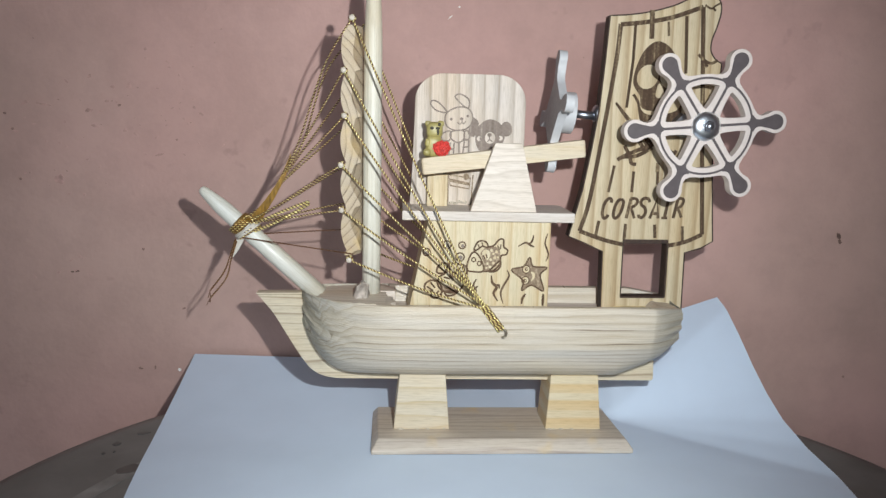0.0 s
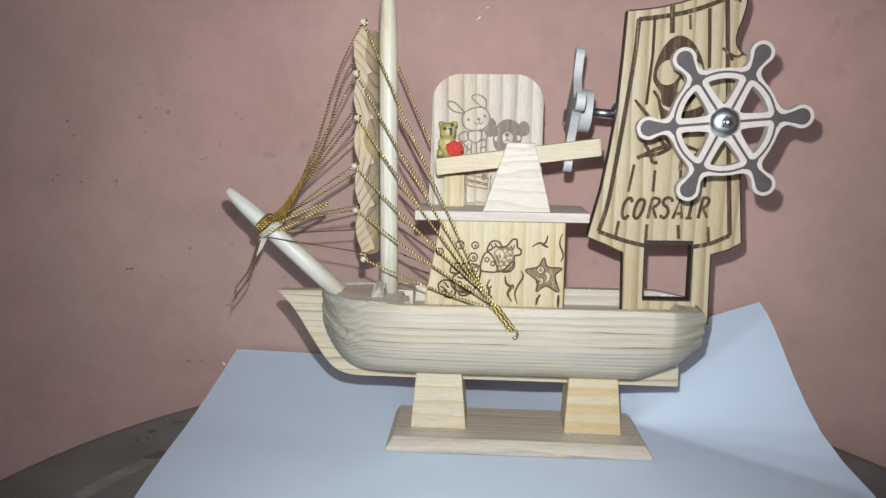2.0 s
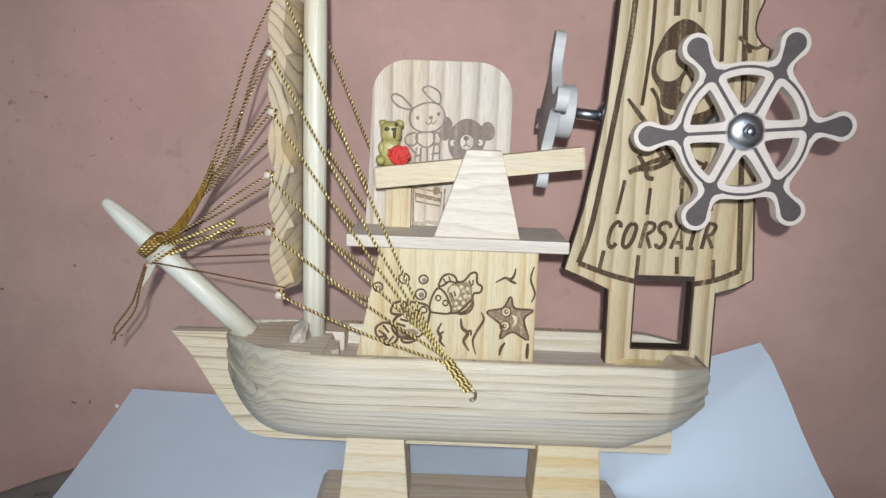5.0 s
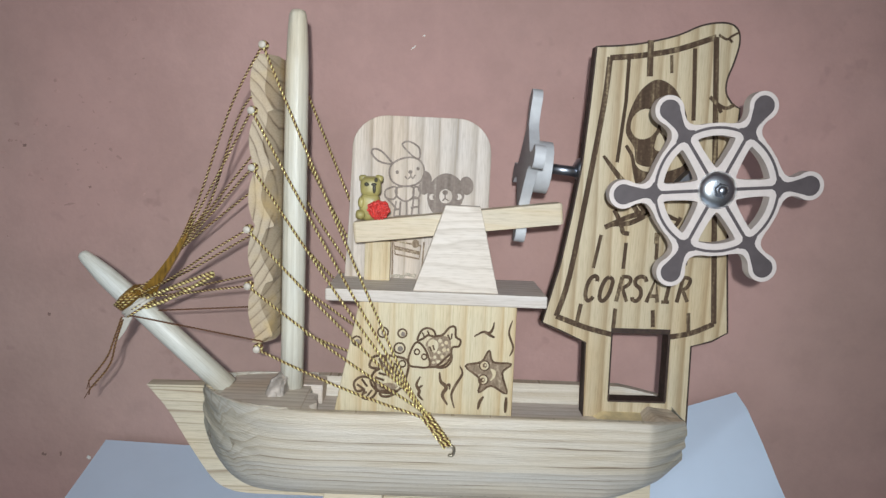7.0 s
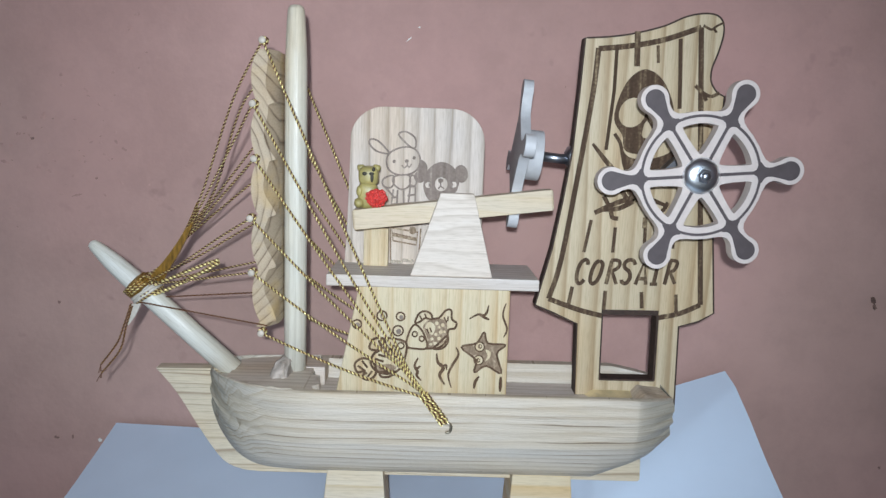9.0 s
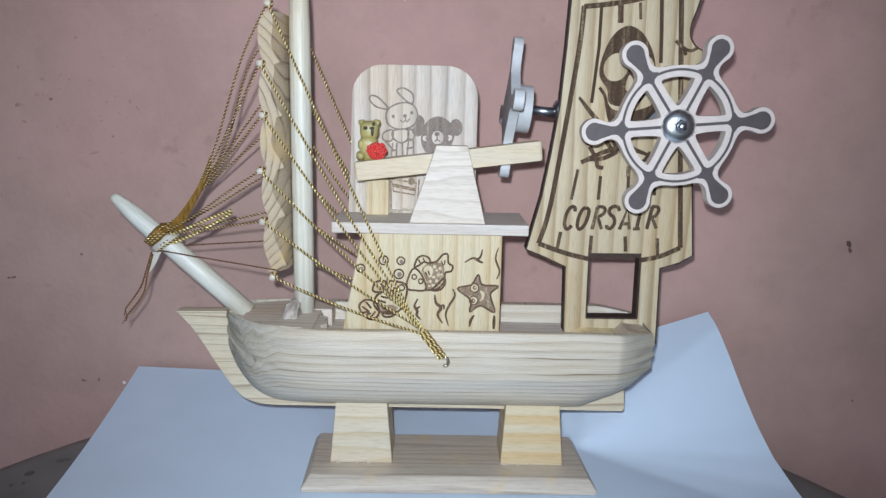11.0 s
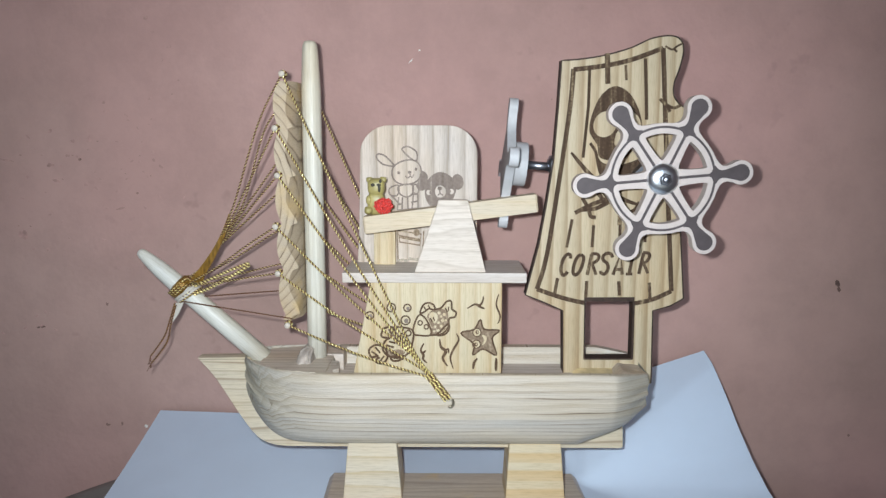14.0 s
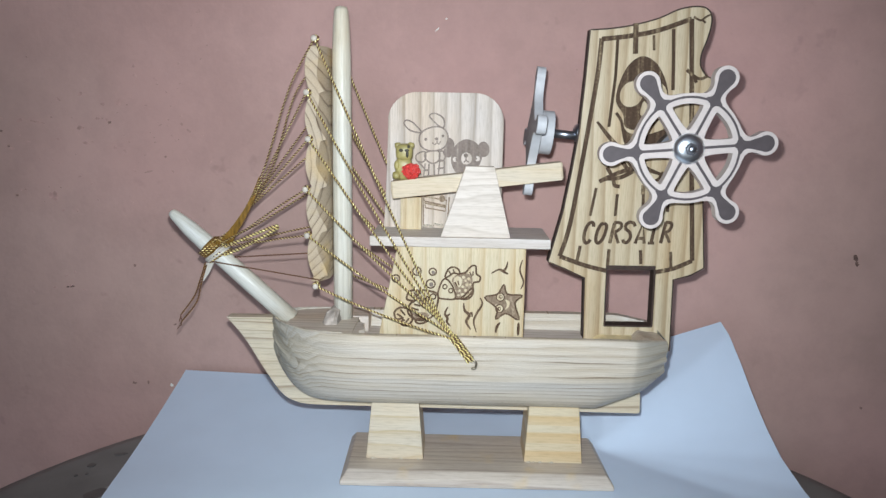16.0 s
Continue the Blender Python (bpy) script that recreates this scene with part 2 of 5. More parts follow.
def plain(name, colour, rough=0.5, metal=0.0, vary=0.12, scale=120.0, relief=0.0, detail=4.0, stretch=(1, 1, 1), shine=0.5):
    m, tree, shader = nodes_of(name)
    vec, _ = coords(tree, (0, 0, 0), stretch)
    n = node(tree, "ShaderNodeTexNoise", Scale=scale, Detail=detail)
    tree.links.new(vec, n.inputs["Vector"])
    lo = tuple(c * (1 - vary) for c in colour)
    hi = tuple(min(1, c * (1 + vary)) for c in colour)
    tree.links.new(ramp(tree, n.outputs[0], [(0.3, lo), (0.7, hi)]), shader.inputs["Base Color"])
    shader.inputs["Roughness"].default_value, shader.inputs["Metallic"].default_value = rough, metal
    shader.inputs["Specular IOR Level"].default_value = shine
    if relief:
        fine = node(tree, "ShaderNodeTexNoise", Scale=scale * 6, Detail=3.0)
        tree.links.new(vec, fine.inputs["Vector"])
        bump(tree, shader, fine.outputs[0], 0.4, relief)
    return m


def plaster(name):
    """Pink distemper on plaster: clouds, rubbed patches, dirt specks, a fine rolled relief."""
    m, tree, shader = nodes_of(name)
    vec, tc = coords(tree, (0, 0, 0), (1, 1, 1))
    cloud = node(tree, "ShaderNodeTexNoise", Scale=7.0, Detail=6.0, Roughness=0.6)
    tree.links.new(vec, cloud.inputs["Vector"])
    col = ramp(tree, cloud.outputs[0], [(0.3, (0.492, 0.302, 0.265)), (0.55, (0.547, 0.339, 0.298)), (0.75, (0.592, 0.373, 0.330))])
    wash = node(tree, "ShaderNodeTexNoise", Scale=3.4, Detail=2.0)
    tree.links.new(vec, wash.inputs["Vector"])
    col = mix(tree, "MULTIPLY", 1.0, col, ramp(tree, wash.outputs[0], [(0.36, (0.93, 1.0, 0.97)), (0.52, (1.0, 1.0, 1.0)), (0.68, (1.02, 0.98, 1.0))]))
    speck = node(tree, "ShaderNodeTexNoise", Scale=95.0, Detail=2.0)
    tree.links.new(vec, speck.inputs["Vector"])
    where = node(tree, "ShaderNodeTexNoise", Scale=9.0, Detail=1.0)
    tree.links.new(vec, where.inputs["Vector"])
    s1 = ramp(tree, speck.outputs[0], [(0.66, (0, 0, 0)), (0.74, (1, 1, 1))])
    s2 = ramp(tree, where.outputs[0], [(0.48, (0, 0, 0)), (0.68, (0.4, 0.4, 0.4))])
    both = mix(tree, "MULTIPLY", 1.0, s1, s2)
    col = mix(tree, "MIX", both, col, (0.33, 0.20, 0.175))
    grime = node(tree, "ShaderNodeTexNoise", Scale=24.0, Detail=7.0, Roughness=0.72)
    tree.links.new(vec, grime.inputs["Vector"])
    g = ramp(tree, grime.outputs[0], [(0.36, (0.80, 0.81, 0.80)), (0.56, (1.0, 1.0, 1.0)), (0.72, (1.05, 1.045, 1.04))])
    col = mix(tree, "MULTIPLY", 0.5, col, g)
    tree.links.new(col, shader.inputs["Base Color"])
    shader.inputs["Roughness"].default_value = 0.62
    shader.inputs["Specular IOR Level"].default_value = 0.3
    fine = node(tree, "ShaderNodeTexNoise", Scale=330.0, Detail=4.0)
    tree.links.new(vec, fine.inputs["Vector"])
    soft = node(tree, "ShaderNodeTexNoise", Scale=26.0, Detail=3.0)
    tree.links.new(vec, soft.inputs["Vector"])
    both_h = node(tree, "ShaderNodeMath")
    tree.links.new(fine.outputs[0], both_h.inputs[0])
    big = node(tree, "ShaderNodeMath")
    big.operation = "MULTIPLY"
    big.inputs[1].default_value = 4.0
    tree.links.new(soft.outputs[0], big.inputs[0])
    tree.links.new(big.outputs[0], both_h.inputs[1])
    bump(tree, shader, both_h.outputs[0], 0.35, 0.0006)
    return m


PINE_FACE = wood("pine_upright_grain", (0.637, 0.568, 0.402), (0.50, 0.37, 0.20), "x", "z", 0.0068, 0.35)
PINE_BACK = wood("pine_backboard", (0.680, 0.618, 0.560), (0.38, 0.32, 0.265), "x", "z", 0.0072, 0.30, least=0.6, rough=0.6, shine=0.25)
PINE_SAIL = wood("pine_sail", (0.585, 0.500, 0.345), (0.36, 0.262, 0.145), "x", "z", 0.0068, 0.32, least=0.6, line=0.5)
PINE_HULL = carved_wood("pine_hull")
PINE_KEEL = wood("pine_keel", (0.640, 0.565, 0.425), (0.27, 0.19, 0.12), "z", "x", 0.0052, 0.55, run=0.07, least=0.35, cuts=0.0062, thin=True)
PINE_DECK = wood("pine_deck", (0.700, 0.636, 0.582), (0.52, 0.45, 0.37), "y", "x", 0.0046, 0.5)
PINE_FORE = wood("pine_fore_deck", (0.660, 0.595, 0.515), (0.47, 0.39, 0.31), "y", "x", 0.0040, 0.5, least=0.5, run=0.06)
PINE_ROOF = wood("pine_roof", (0.676, 0.634, 0.600), (0.50, 0.44, 0.38), "y", "x", 0.0046, 0.4, warm=0.45)
PINE_LEG = wood("pine_leg", (0.645, 0.576, 0.453), (0.55, 0.44, 0.27), "z", "x", 0.0075, 0.8, run=0.2)
PINE_LEG_WARM = wood("pine_leg_warm", (0.645, 0.560, 0.395), (0.60, 0.44, 0.23), "z", "x", 0.0094, 0.12, line=0.25, least=0.7, fibres=0.3)
PINE_BASE = wood("pine_base", (0.580, 0.515, 0.435), (0.41, 0.34, 0.285), "y", "x", 0.0046, 1.0, run=0.06, least=0.2, stain=(0.58, 0.46, 0.30), spread=0.63, warm=0.5)
PINE_BRACKET = wood("pine_bracket", (0.685, 0.615, 0.540), (0.50, 0.425, 0.35), "z", "x", 0.0050, 0.8, run=0.18, fibres=0.3, line=0.6, warm=0.3)
PINE_BEAM = wood("pine_beam", (0.605, 0.525, 0.395), (0.60, 0.49, 0.32), "z", "x", 0.0070, 0.6, run=0.12, fibres=0.4)
PINE_SQUARE = wood("pine_square_sail", (0.500, 0.408, 0.290), (0.12, 0.075, 0.04), "z", "y", 0.0033, 0.10, least=0.75, centre=(-0.128, 0.0, 0.158), fibres=0.25, thin=True, stain=(0.53, 0.39, 0.20))
DOWEL = wood("pale_dowel", (0.705, 0.688, 0.600), (0.56, 0.535, 0.445), "x", "z", 0.0026, 0.25, rough=0.40, fibres=0.45, relief=0.00008, pore=0.25)
DOWEL_PALE = wood("white_dowel", (0.675, 0.680, 0.625), (0.58, 0.58, 0.51), "x", "z", 0.0030, 0.25, rough=0.36, fibres=0.45, relief=0.0002, pore=0.4, glint=0.9)
BURNT = scorch("burnt_line", (0.110, 0.066, 0.040), (0.24, 0.17, 0.11))
SCORCH = scorch("scorched_sail_wood", (0.088, 0.056, 0.036), (0.36, 0.28, 0.17))
BURNT_FILL = scorch("light_burnt_wood", (0.275, 0.202, 0.138), (0.60, 0.50, 0.35), scale=1100.0, drawn=0.5)
BURNT_GREY = scorch("faint_burnt_wood", (0.262, 0.212, 0.180), (0.42, 0.36, 0.31))
BURNT_EDGE = plain("laser_burnt_edge", (0.045, 0.026, 0.018), 0.75, 0, 0.4, 500.0)
WHEEL_WOOD = plain("pale_plywood", (0.62, 0.545, 0.505), 0.5, 0, 0.05, 300.0, 0.0002)
WHEEL_INLAY = plain("dark_engraved_plywood", (0.085, 0.068, 0.07), 0.55, 0, 0.10, 300.0)
VANE_EDGE = plain("grey_white_plywood", (0.515, 0.52, 0.53), 0.5, 0, 0.05, 300.0, 0.0002)
VANE_FACE = plain("grey_engraved_plywood", (0.33, 0.315, 0.325), 0.6, 0, 0.1, 400.0)
STEEL = plain("zinc_plated_steel", (0.86, 0.91, 0.97), 0.31, 1.0, 0.08, 200.0)
DARK_STEEL = plain("dark_steel", (0.34, 0.36, 0.40), 0.36, 1.0, 0.15, 200.0)
GOLD = plain("gold_metallic_thread", (1.0, 0.78, 0.35), 0.30, 0.66, 0.2, 900.0)
THREAD = plain("brown_core_thread", (0.140, 0.059, 0.023), 0.42, 0.35, 0.4, 1500.0)
STRAND = plain("amber_thread_strand", (0.25, 0.135, 0.022), 0.3, 0.35, 0.5, 700.0, 0.0002, stretch=(1, 1, 0.3))
ROUGH_WOOD = plain("rough_torn_wood", (0.43, 0.375, 0.325), 0.7, 0, 0.3, 260.0, 0.0005)
TAPE = plain("white_tape", (0.56, 0.52, 0.45), 0.5, 0, 0.1, 300.0)
BRASS = plain("tarnished_brass", (0.46, 0.40, 0.30), 0.35, 1.0, 0.2, 300.0)
PIN = plain("white_pin_plastic", (0.54, 0.48, 0.40), 0.5, 0, 0.15, 300.0)
AMBER = plain("amber_glue", (0.62, 0.50, 0.28), 0.3, 0, 0.25, 160.0, 0.0002)
GLUE = plain("dried_glue", (0.50, 0.44, 0.35), 0.35, 0, 0.15, 400.0, 0.0004)
BEAR = plain("olive_gummy_resin", (0.37, 0.315, 0.115), 0.4, 0, 0.2, 260.0, 0.0002)
BEAR_RED = plain("red_glitter_resin", (0.62, 0.045, 0.035), 0.35, 0, 0.3, 900.0, 0.0004)
BEAR_DARK = plain("dark_resin", (0.05, 0.045, 0.03), 0.5)
PAPER = plain("white_paper", (0.64, 0.75, 0.89), 0.75, 0, 0.02, 40.0, 0.00004)
TABLE = plain("grey_painted_tabletop", (0.135, 0.132, 0.125), 0.42, 0, 0.3, 22.0, 0.0003, 7.0)
TABLE_DARK = plain("worn_dark_patch", (0.075, 0.073, 0.07), 0.4, 0, 0.3, 90.0)
TABLE_PALE = plain("grey_ring_reflection", (0.205, 0.205, 0.195), 0.38, 0, 0.4, 60.0)
PINK = plaster("pink_plaster")
CHIP = plain("bare_brown_plaster", (0.25, 0.152, 0.128), 0.8, 0, 0.4, 400.0)
CHIP_DARK = plain("dark_plaster_hole", (0.13, 0.075, 0.06), 0.8, 0, 0.4, 400.0)
SCUFF_PALE = plain("rubbed_pink_plaster", (0.480, 0.296, 0.258), 0.8, 0, 0.2, 300.0)
SCUFF = plain("scuffed_pink_plaster", (0.425, 0.263, 0.227), 0.8, 0, 0.3, 300.0)
CHALK = plain("white_chalky_plaster", (0.8, 0.78, 0.74), 0.8, 0, 0.1, 400.0)
ROOM = plain("room_wall_paint", (0.50, 0.36, 0.33), 0.7, 0, 0.06, 5.0)
FLOOR = plain("grey_cement_floor", (0.30, 0.29, 0.28), 0.6, 0, 0.15, 6.0)


# ---- mesh helpers ----
def part(name, bm, material, parent=None, label="", bevel=0.0, smooth=False):
    me = bpy.data.meshes.new(name)
    bmesh.ops.recalc_face_normals(bm, faces=bm.faces[:])
    bm.to_mesh(me)
    bm.free()
    for mat in material if isinstance(material, (list, tuple)) else [material]:
        me.materials.append(mat)
    if smooth:
        for p in me.polygons:
            p.use_smooth = True
        if smooth == "creased":
            me.set_sharp_from_angle(angle=radians(40))
    ob = new(name, me)
    ob.parent = parent
    if label:
        ob["label"] = label
    if bevel:
        mod = ob.modifiers.new("worn_edge", "BEVEL")
        mod.width, mod.segments, mod.limit_method, mod.angle_limit = bevel, 2, "ANGLE", radians(40)
        mod.harden_normals = False
    return ob


def thing(name, label, category, group="", kind=""):
    return tagged(new(name), label, category, group, kind)


def prism(bm, loops, d0, d1, place, side=0, front=0):
    """A plate: an outline with holes, in two dimensions, between the depths d0 (front) and d1. place(u, v, d) gives the point."""
    from mathutils.geometry import tessellate_polygon
    flat = [p for loop in loops for p in loop]
    tris = tessellate_polygon([[Vector((u, v, 0)) for u, v in loop] for loop in loops])
    a = [bm.verts.new(place(u, v, d0)) for u, v in flat]
    b = [bm.verts.new(place(u, v, d1)) for u, v in flat]
    for t in tris:
        if len(set(t)) == 3:
            for ring, index in ((a, front), (b, front)):
                try:
                    bm.faces.new([ring[i] for i in t]).material_index = index
                except ValueError:
                    pass
    start = 0
    for loop in loops:
        n = len(loop)
        for i in range(n):
            j = (i + 1) % n
            bm.faces.new((a[start + i], a[start + j], b[start + j], b[start + i])).material_index = side
        start += n
    return bm


def upright(u, v, d):
    return Vector((u, d, v))


def smooth_line(points, n=6, closed=False):
    """A Catmull-Rom line through the points."""
    p = [Vector(q) for q in points]
    out, count = [], len(p) if closed else len(p) - 1
    for i in range(count):
        if closed:
            a, b, c, d = p[i - 1], p[i], p[(i + 1) % len(p)], p[(i + 2) % len(p)]
        else:
            a, b, c, d = p[max(i - 1, 0)], p[i], p[i + 1], p[min(i + 2, len(p) - 1)]
        for k in range(n):
            t = k / n
            out.append(0.5 * (2 * b + (c - a) * t + (2 * a - 5 * b + 4 * c - d) * t**2 + (3 * b - a - 3 * c + d) * t**3))
    if not closed:
        out.append(p[-1])
    return out


def oval(cu, cv, ru, rv, turn=0.0, n=22):
    c, s = math.cos(radians(turn)), math.sin(radians(turn))
    return [(cu + ru * math.cos(a) * c - rv * math.sin(a) * s, cv + ru * math.cos(a) * s + rv * math.sin(a) * c) for a in (2 * math.pi * i / n for i in range(n))]


def ribbon(bm, points, width, d0, d1, closed=False, taper=False):
    """A burnt line of some width, laid on an upright face."""
    p = [Vector(q[:2]) for q in points]
    n = len(p)
    left, right = [], []
    for i in range(n):
        a = p[i - 1] if (i or closed) else p[i]
        b = p[(i + 1) % n] if (i < n - 1 or closed) else p[i]
        t = b - a
        t = t.normalized() if t.length else Vector((1, 0))
        w = width / 2 * (1 if not taper else 0.35 + 0.65 * math.sin(math.pi * (i + 0.5) / n))
        side = Vector((-t.y, t.x)) * w
        left.append(p[i] + side)
        right.append(p[i] - side)
    ring = [[bm.verts.new((q.x, d, q.y)) for q in row] for row in (left, right) for d in (d0, d1)]
    lf, lb, rf, rb = ring
    for i in range(n if closed else n - 1):
        j = (i + 1) % n
        for quad in ((lf[i], lf[j], rf[j], rf[i]), (lf[i], lb[i], lb[j], lf[j]), (rf[i], rf[j], rb[j], rb[i]), (lb[i], rb[i], rb[j], lb[j])):
            bm.faces.new(quad)
    return bm


def tube(bm, points, radii, sides=12, caps=True):
    """A round bar along a line, with a radius at each point."""
    p = [Vector(q) for q in points]
    rings, up = [], None
    for i, q in enumerate(p):
        t = (p[min(i + 1, len(p) - 1)] - p[max(i - 1, 0)]).normalized()
        if up is None:
            up = t.orthogonal().normalized()
        up = (up - t * up.dot(t)).normalized()
        other = t.cross(up)
        r = radii[i] if isinstance(radii, (list, tuple)) else radii
        rings.append([bm.verts.new(q + r * (up * math.cos(2 * math.pi * k / sides) + other * math.sin(2 * math.pi * k / sides))) for k in range(sides)])
    for a, b in zip(rings, rings[1:]):
        for k in range(sides):
            bm.faces.new((a[k], a[(k + 1) % sides], b[(k + 1) % sides], b[k]))
    if caps:
        bm.faces.new(rings[0][::-1])
        bm.faces.new(rings[-1])
    return bm


def box(bm, x0, x1, y0, y1, z0, z1):
    return prism(bm, [[(x0, z0), (x1, z0), (x1, z1), (x0, z1)]], y0, y1, upright)


def ball(bm, centre, r, seg=14, turn=None, index=0):
    m = Matrix.Translation(centre) @ (turn or Matrix()) @ Matrix.Diagonal((*(r if isinstance(r, tuple) else (r, r, r)), 1))
    made = bmesh.ops.create_uvsphere(bm, u_segments=seg, v_segments=seg // 2 + 2, radius=1, matrix=m)
    for f in {f for v in made["verts"] for f in v.link_faces}:
        f.material_index = index
    return bm


def resampled(points, step):
    p = [Vector(q) for q in points]
    out, carry = [p[0]], 0.0
    for a, b in zip(p, p[1:]):
        length = (b - a).length
        s = step - carry
        while s < length:
            out.append(a + (b - a) * (s / length))
            s += step
        carry = length - (s - step)
    out.append(p[-1])
    return out


def curve2(points, n=6, closed=False):
    return [(p.x, p.y) for p in smooth_line([(*q, 0) for q in points], n, closed)]


def ring_of(points, n=5):
    return curve2(points, n, True)


def cord(bm, points, r=0.00030, pitch=0.00175, bright=1.0):
    """Two strands twisted round each other."""
    line = resampled(points, 0.00042)
    up = None
    strands = ([], [])
    for i, q in enumerate(line):
        t = (line[min(i + 1, len(line) - 1)] - line[max(i - 1, 0)]).normalized()
        up = t.orthogonal().normalized() if up is None else (up - t * up.dot(t)).normalized()
        other = t.cross(up)
        for k, strand in enumerate(strands):
            a = 2 * math.pi * i * 0.00042 / pitch + math.pi * k
            strand.append(q + (up * math.cos(a) + other * math.sin(a)) * r * 0.95)
    for k, strand in enumerate(strands):
        first = len(bm.faces)
        tube(bm, strand, r * (1 if k else bright), 5, False)
        bm.faces.ensure_lookup_table()
        for f in bm.faces[first:]:
            f.material_index = k
    return bm


# ---- the room ----
def wall_line(x):
    return 0.1025 - 0.065 * x


FLOOR_Z, TOP_Z, BACK_Y, HALF = -0.73, 1.75, -2.65, 1.6
bm = bmesh.new()
prism(bm, [[(-HALF, FLOOR_Z), (HALF, FLOOR_Z), (HALF, TOP_Z), (-HALF, TOP_Z)]], 0.0, 0.12, lambda u, v, d: Vector((u, wall_line(u) + d, v)))
wall_north = tagged(part("wall_north", bm, PINK), "pink distempered plaster wall with stains and small chips", "wall", kind="structure")
for name, x0, x1 in (("wall_west", -HALF - 0.1, -HALF), ("wall_east", HALF, HALF + 0.1)):
    tagged(part(name, box(bmesh.new(), x0, x1, BACK_Y, 0.3, FLOOR_Z, TOP_Z), ROOM), "plain painted plaster wall", "wall", kind="structure")
# Unseen wall; its opening is added to go with the daylight fill.
bm = bmesh.new()
prism(bm, [[(-HALF, FLOOR_Z), (HALF, FLOOR_Z), (HALF, TOP_Z), (-HALF, TOP_Z)], [(-0.8, 0.15), (0.4, 0.15), (0.4, 1.35), (-0.8, 1.35)]], BACK_Y, BACK_Y + 0.1, upright)
tagged(part("wall_south", bm, ROOM), "plain painted wall with an added opening for the daylight fill", "wall", kind="structure")
tagged(part("floor", box(bmesh.new(), -HALF - 0.1, HALF + 0.1, BACK_Y, 0.3, FLOOR_Z - 0.1, FLOOR_Z), FLOOR), "bare grey cement floor", "floor", kind="structure")
tagged(part("ceiling", box(bmesh.new(), -HALF - 0.1, HALF + 0.1, BACK_Y, 0.3, TOP_Z, TOP_Z + 0.1), ROOM), "plain painted ceiling", "ceiling", kind="structure")


def chip(name, x, z, w, h, material, turn=0.0, seed=0, points=11):
    rng = random.Random(seed)
    c, s = math.cos(radians(turn)), math.sin(radians(turn))
    loop = []
    for i in range(points):
        a = 2 * math.pi * i / points
        k = rng.uniform(0.55, 1.15)
        u, v = w / 2 * k * math.cos(a), h / 2 * k * math.sin(a)
        loop.append((x + u * c - v * s, z + u * s + v * c))
    part(name, prism(bmesh.new(), [loop], -0.0004, 0.002, lambda u, v, d: Vector((u, wall_line(u) + d, v))), material, wall_north)


for i, (x, z, w, h, mat, turn) in enumerate((
    (0.2194, 0.1024, 0.0024, 0.0052, CHIP_DARK, 20),
    (0.2207, 0.0988, 0.0020, 0.0038, CHIP_DARK, 30),
    (-0.2188, 0.0821, 0.0016, 0.0024, CHIP, 0),
    (-0.2618, 0.0666, 0.004, 0.0016, CHIP, 10),
    (-0.2244, 0.0031, 0.0018, 0.002, CHIP, 10),
    (-0.2144, 0.0036, 0.0014, 0.0026, CHIP, -10),
    (-0.2235, 0.0026, 0.0026, 0.0014, CHIP, 0),
    (-0.1986, 0.0024, 0.0032, 0.0026, CHALK, -40),
    (-0.0277, 0.2289, 0.0038, 0.0008, CHALK, 40),
    (-0.0225, 0.2349, 0.0016, 0.001, CHALK, 10),
    (0.2334, 0.0100, 0.0014, 0.0018, CHIP, 0),
    (0.0533, 0.2072, 0.0006, 0.0008, CHIP, 0),
    (-0.1943, 0.0440, 0.003, 0.0012, CHIP, 15),
    (-0.2649, 0.0661, 0.003, 0.0012, CHIP, 0),
    (-0.3146, 0.1253, 0.0034, 0.0030, SCUFF, 0),
    (-0.3108, 0.1294, 0.0044, 0.0010, CHIP, 8),
    (-0.2936, 0.1248, 0.0022, 0.0020, CHIP, 0),
    (-0.2697, 0.1248, 0.0060, 0.0070, SCUFF_PALE, 0),
    (-0.2966, 0.1558, 0.0020, 0.0020, CHIP, 0),
    (-0.3007, 0.1651, 0.0020, 0.0020, CHIP, 0),
    (-0.2489, 0.1682, 0.0036, 0.0026, SCUFF, 10),
    (-0.2469, 0.1888, 0.0034, 0.0024, SCUFF, 30),
    (-0.2231, 0.1840, 0.0034, 0.0046, SCUFF_PALE, -30),
    (-0.2770, 0.1712, 0.0100, 0.0016, SCUFF, -10),
    (-0.2372, 0.1740, 0.0030, 0.0018, SCUFF, 10),
    (-0.2295, 0.1717, 0.0022, 0.0018, CHIP, 0),
    (-0.2060, 0.1421, 0.0060, 0.0016, SCUFF, 15),
    (-0.1949, 0.1516, 0.0016, 0.0014, CHIP, 0),
    (-0.2331, 0.1828, 0.0034, 0.0026, SCUFF_PALE, 0),
    (-0.2877, 0.1719, 0.0060, 0.0024, SCUFF_PALE, 20),
    (-0.2454, 0.1589, 0.0060, 0.0018, SCUFF_PALE, -15),
    (-0.2267, 0.1566, 0.0034, 0.0024, SCUFF_PALE, 0),
    (-0.2636, 0.1609, 0.0026, 0.0018, SCUFF_PALE, 0))):
    chip("wall_chip", x, z, w, h, mat, turn, i)

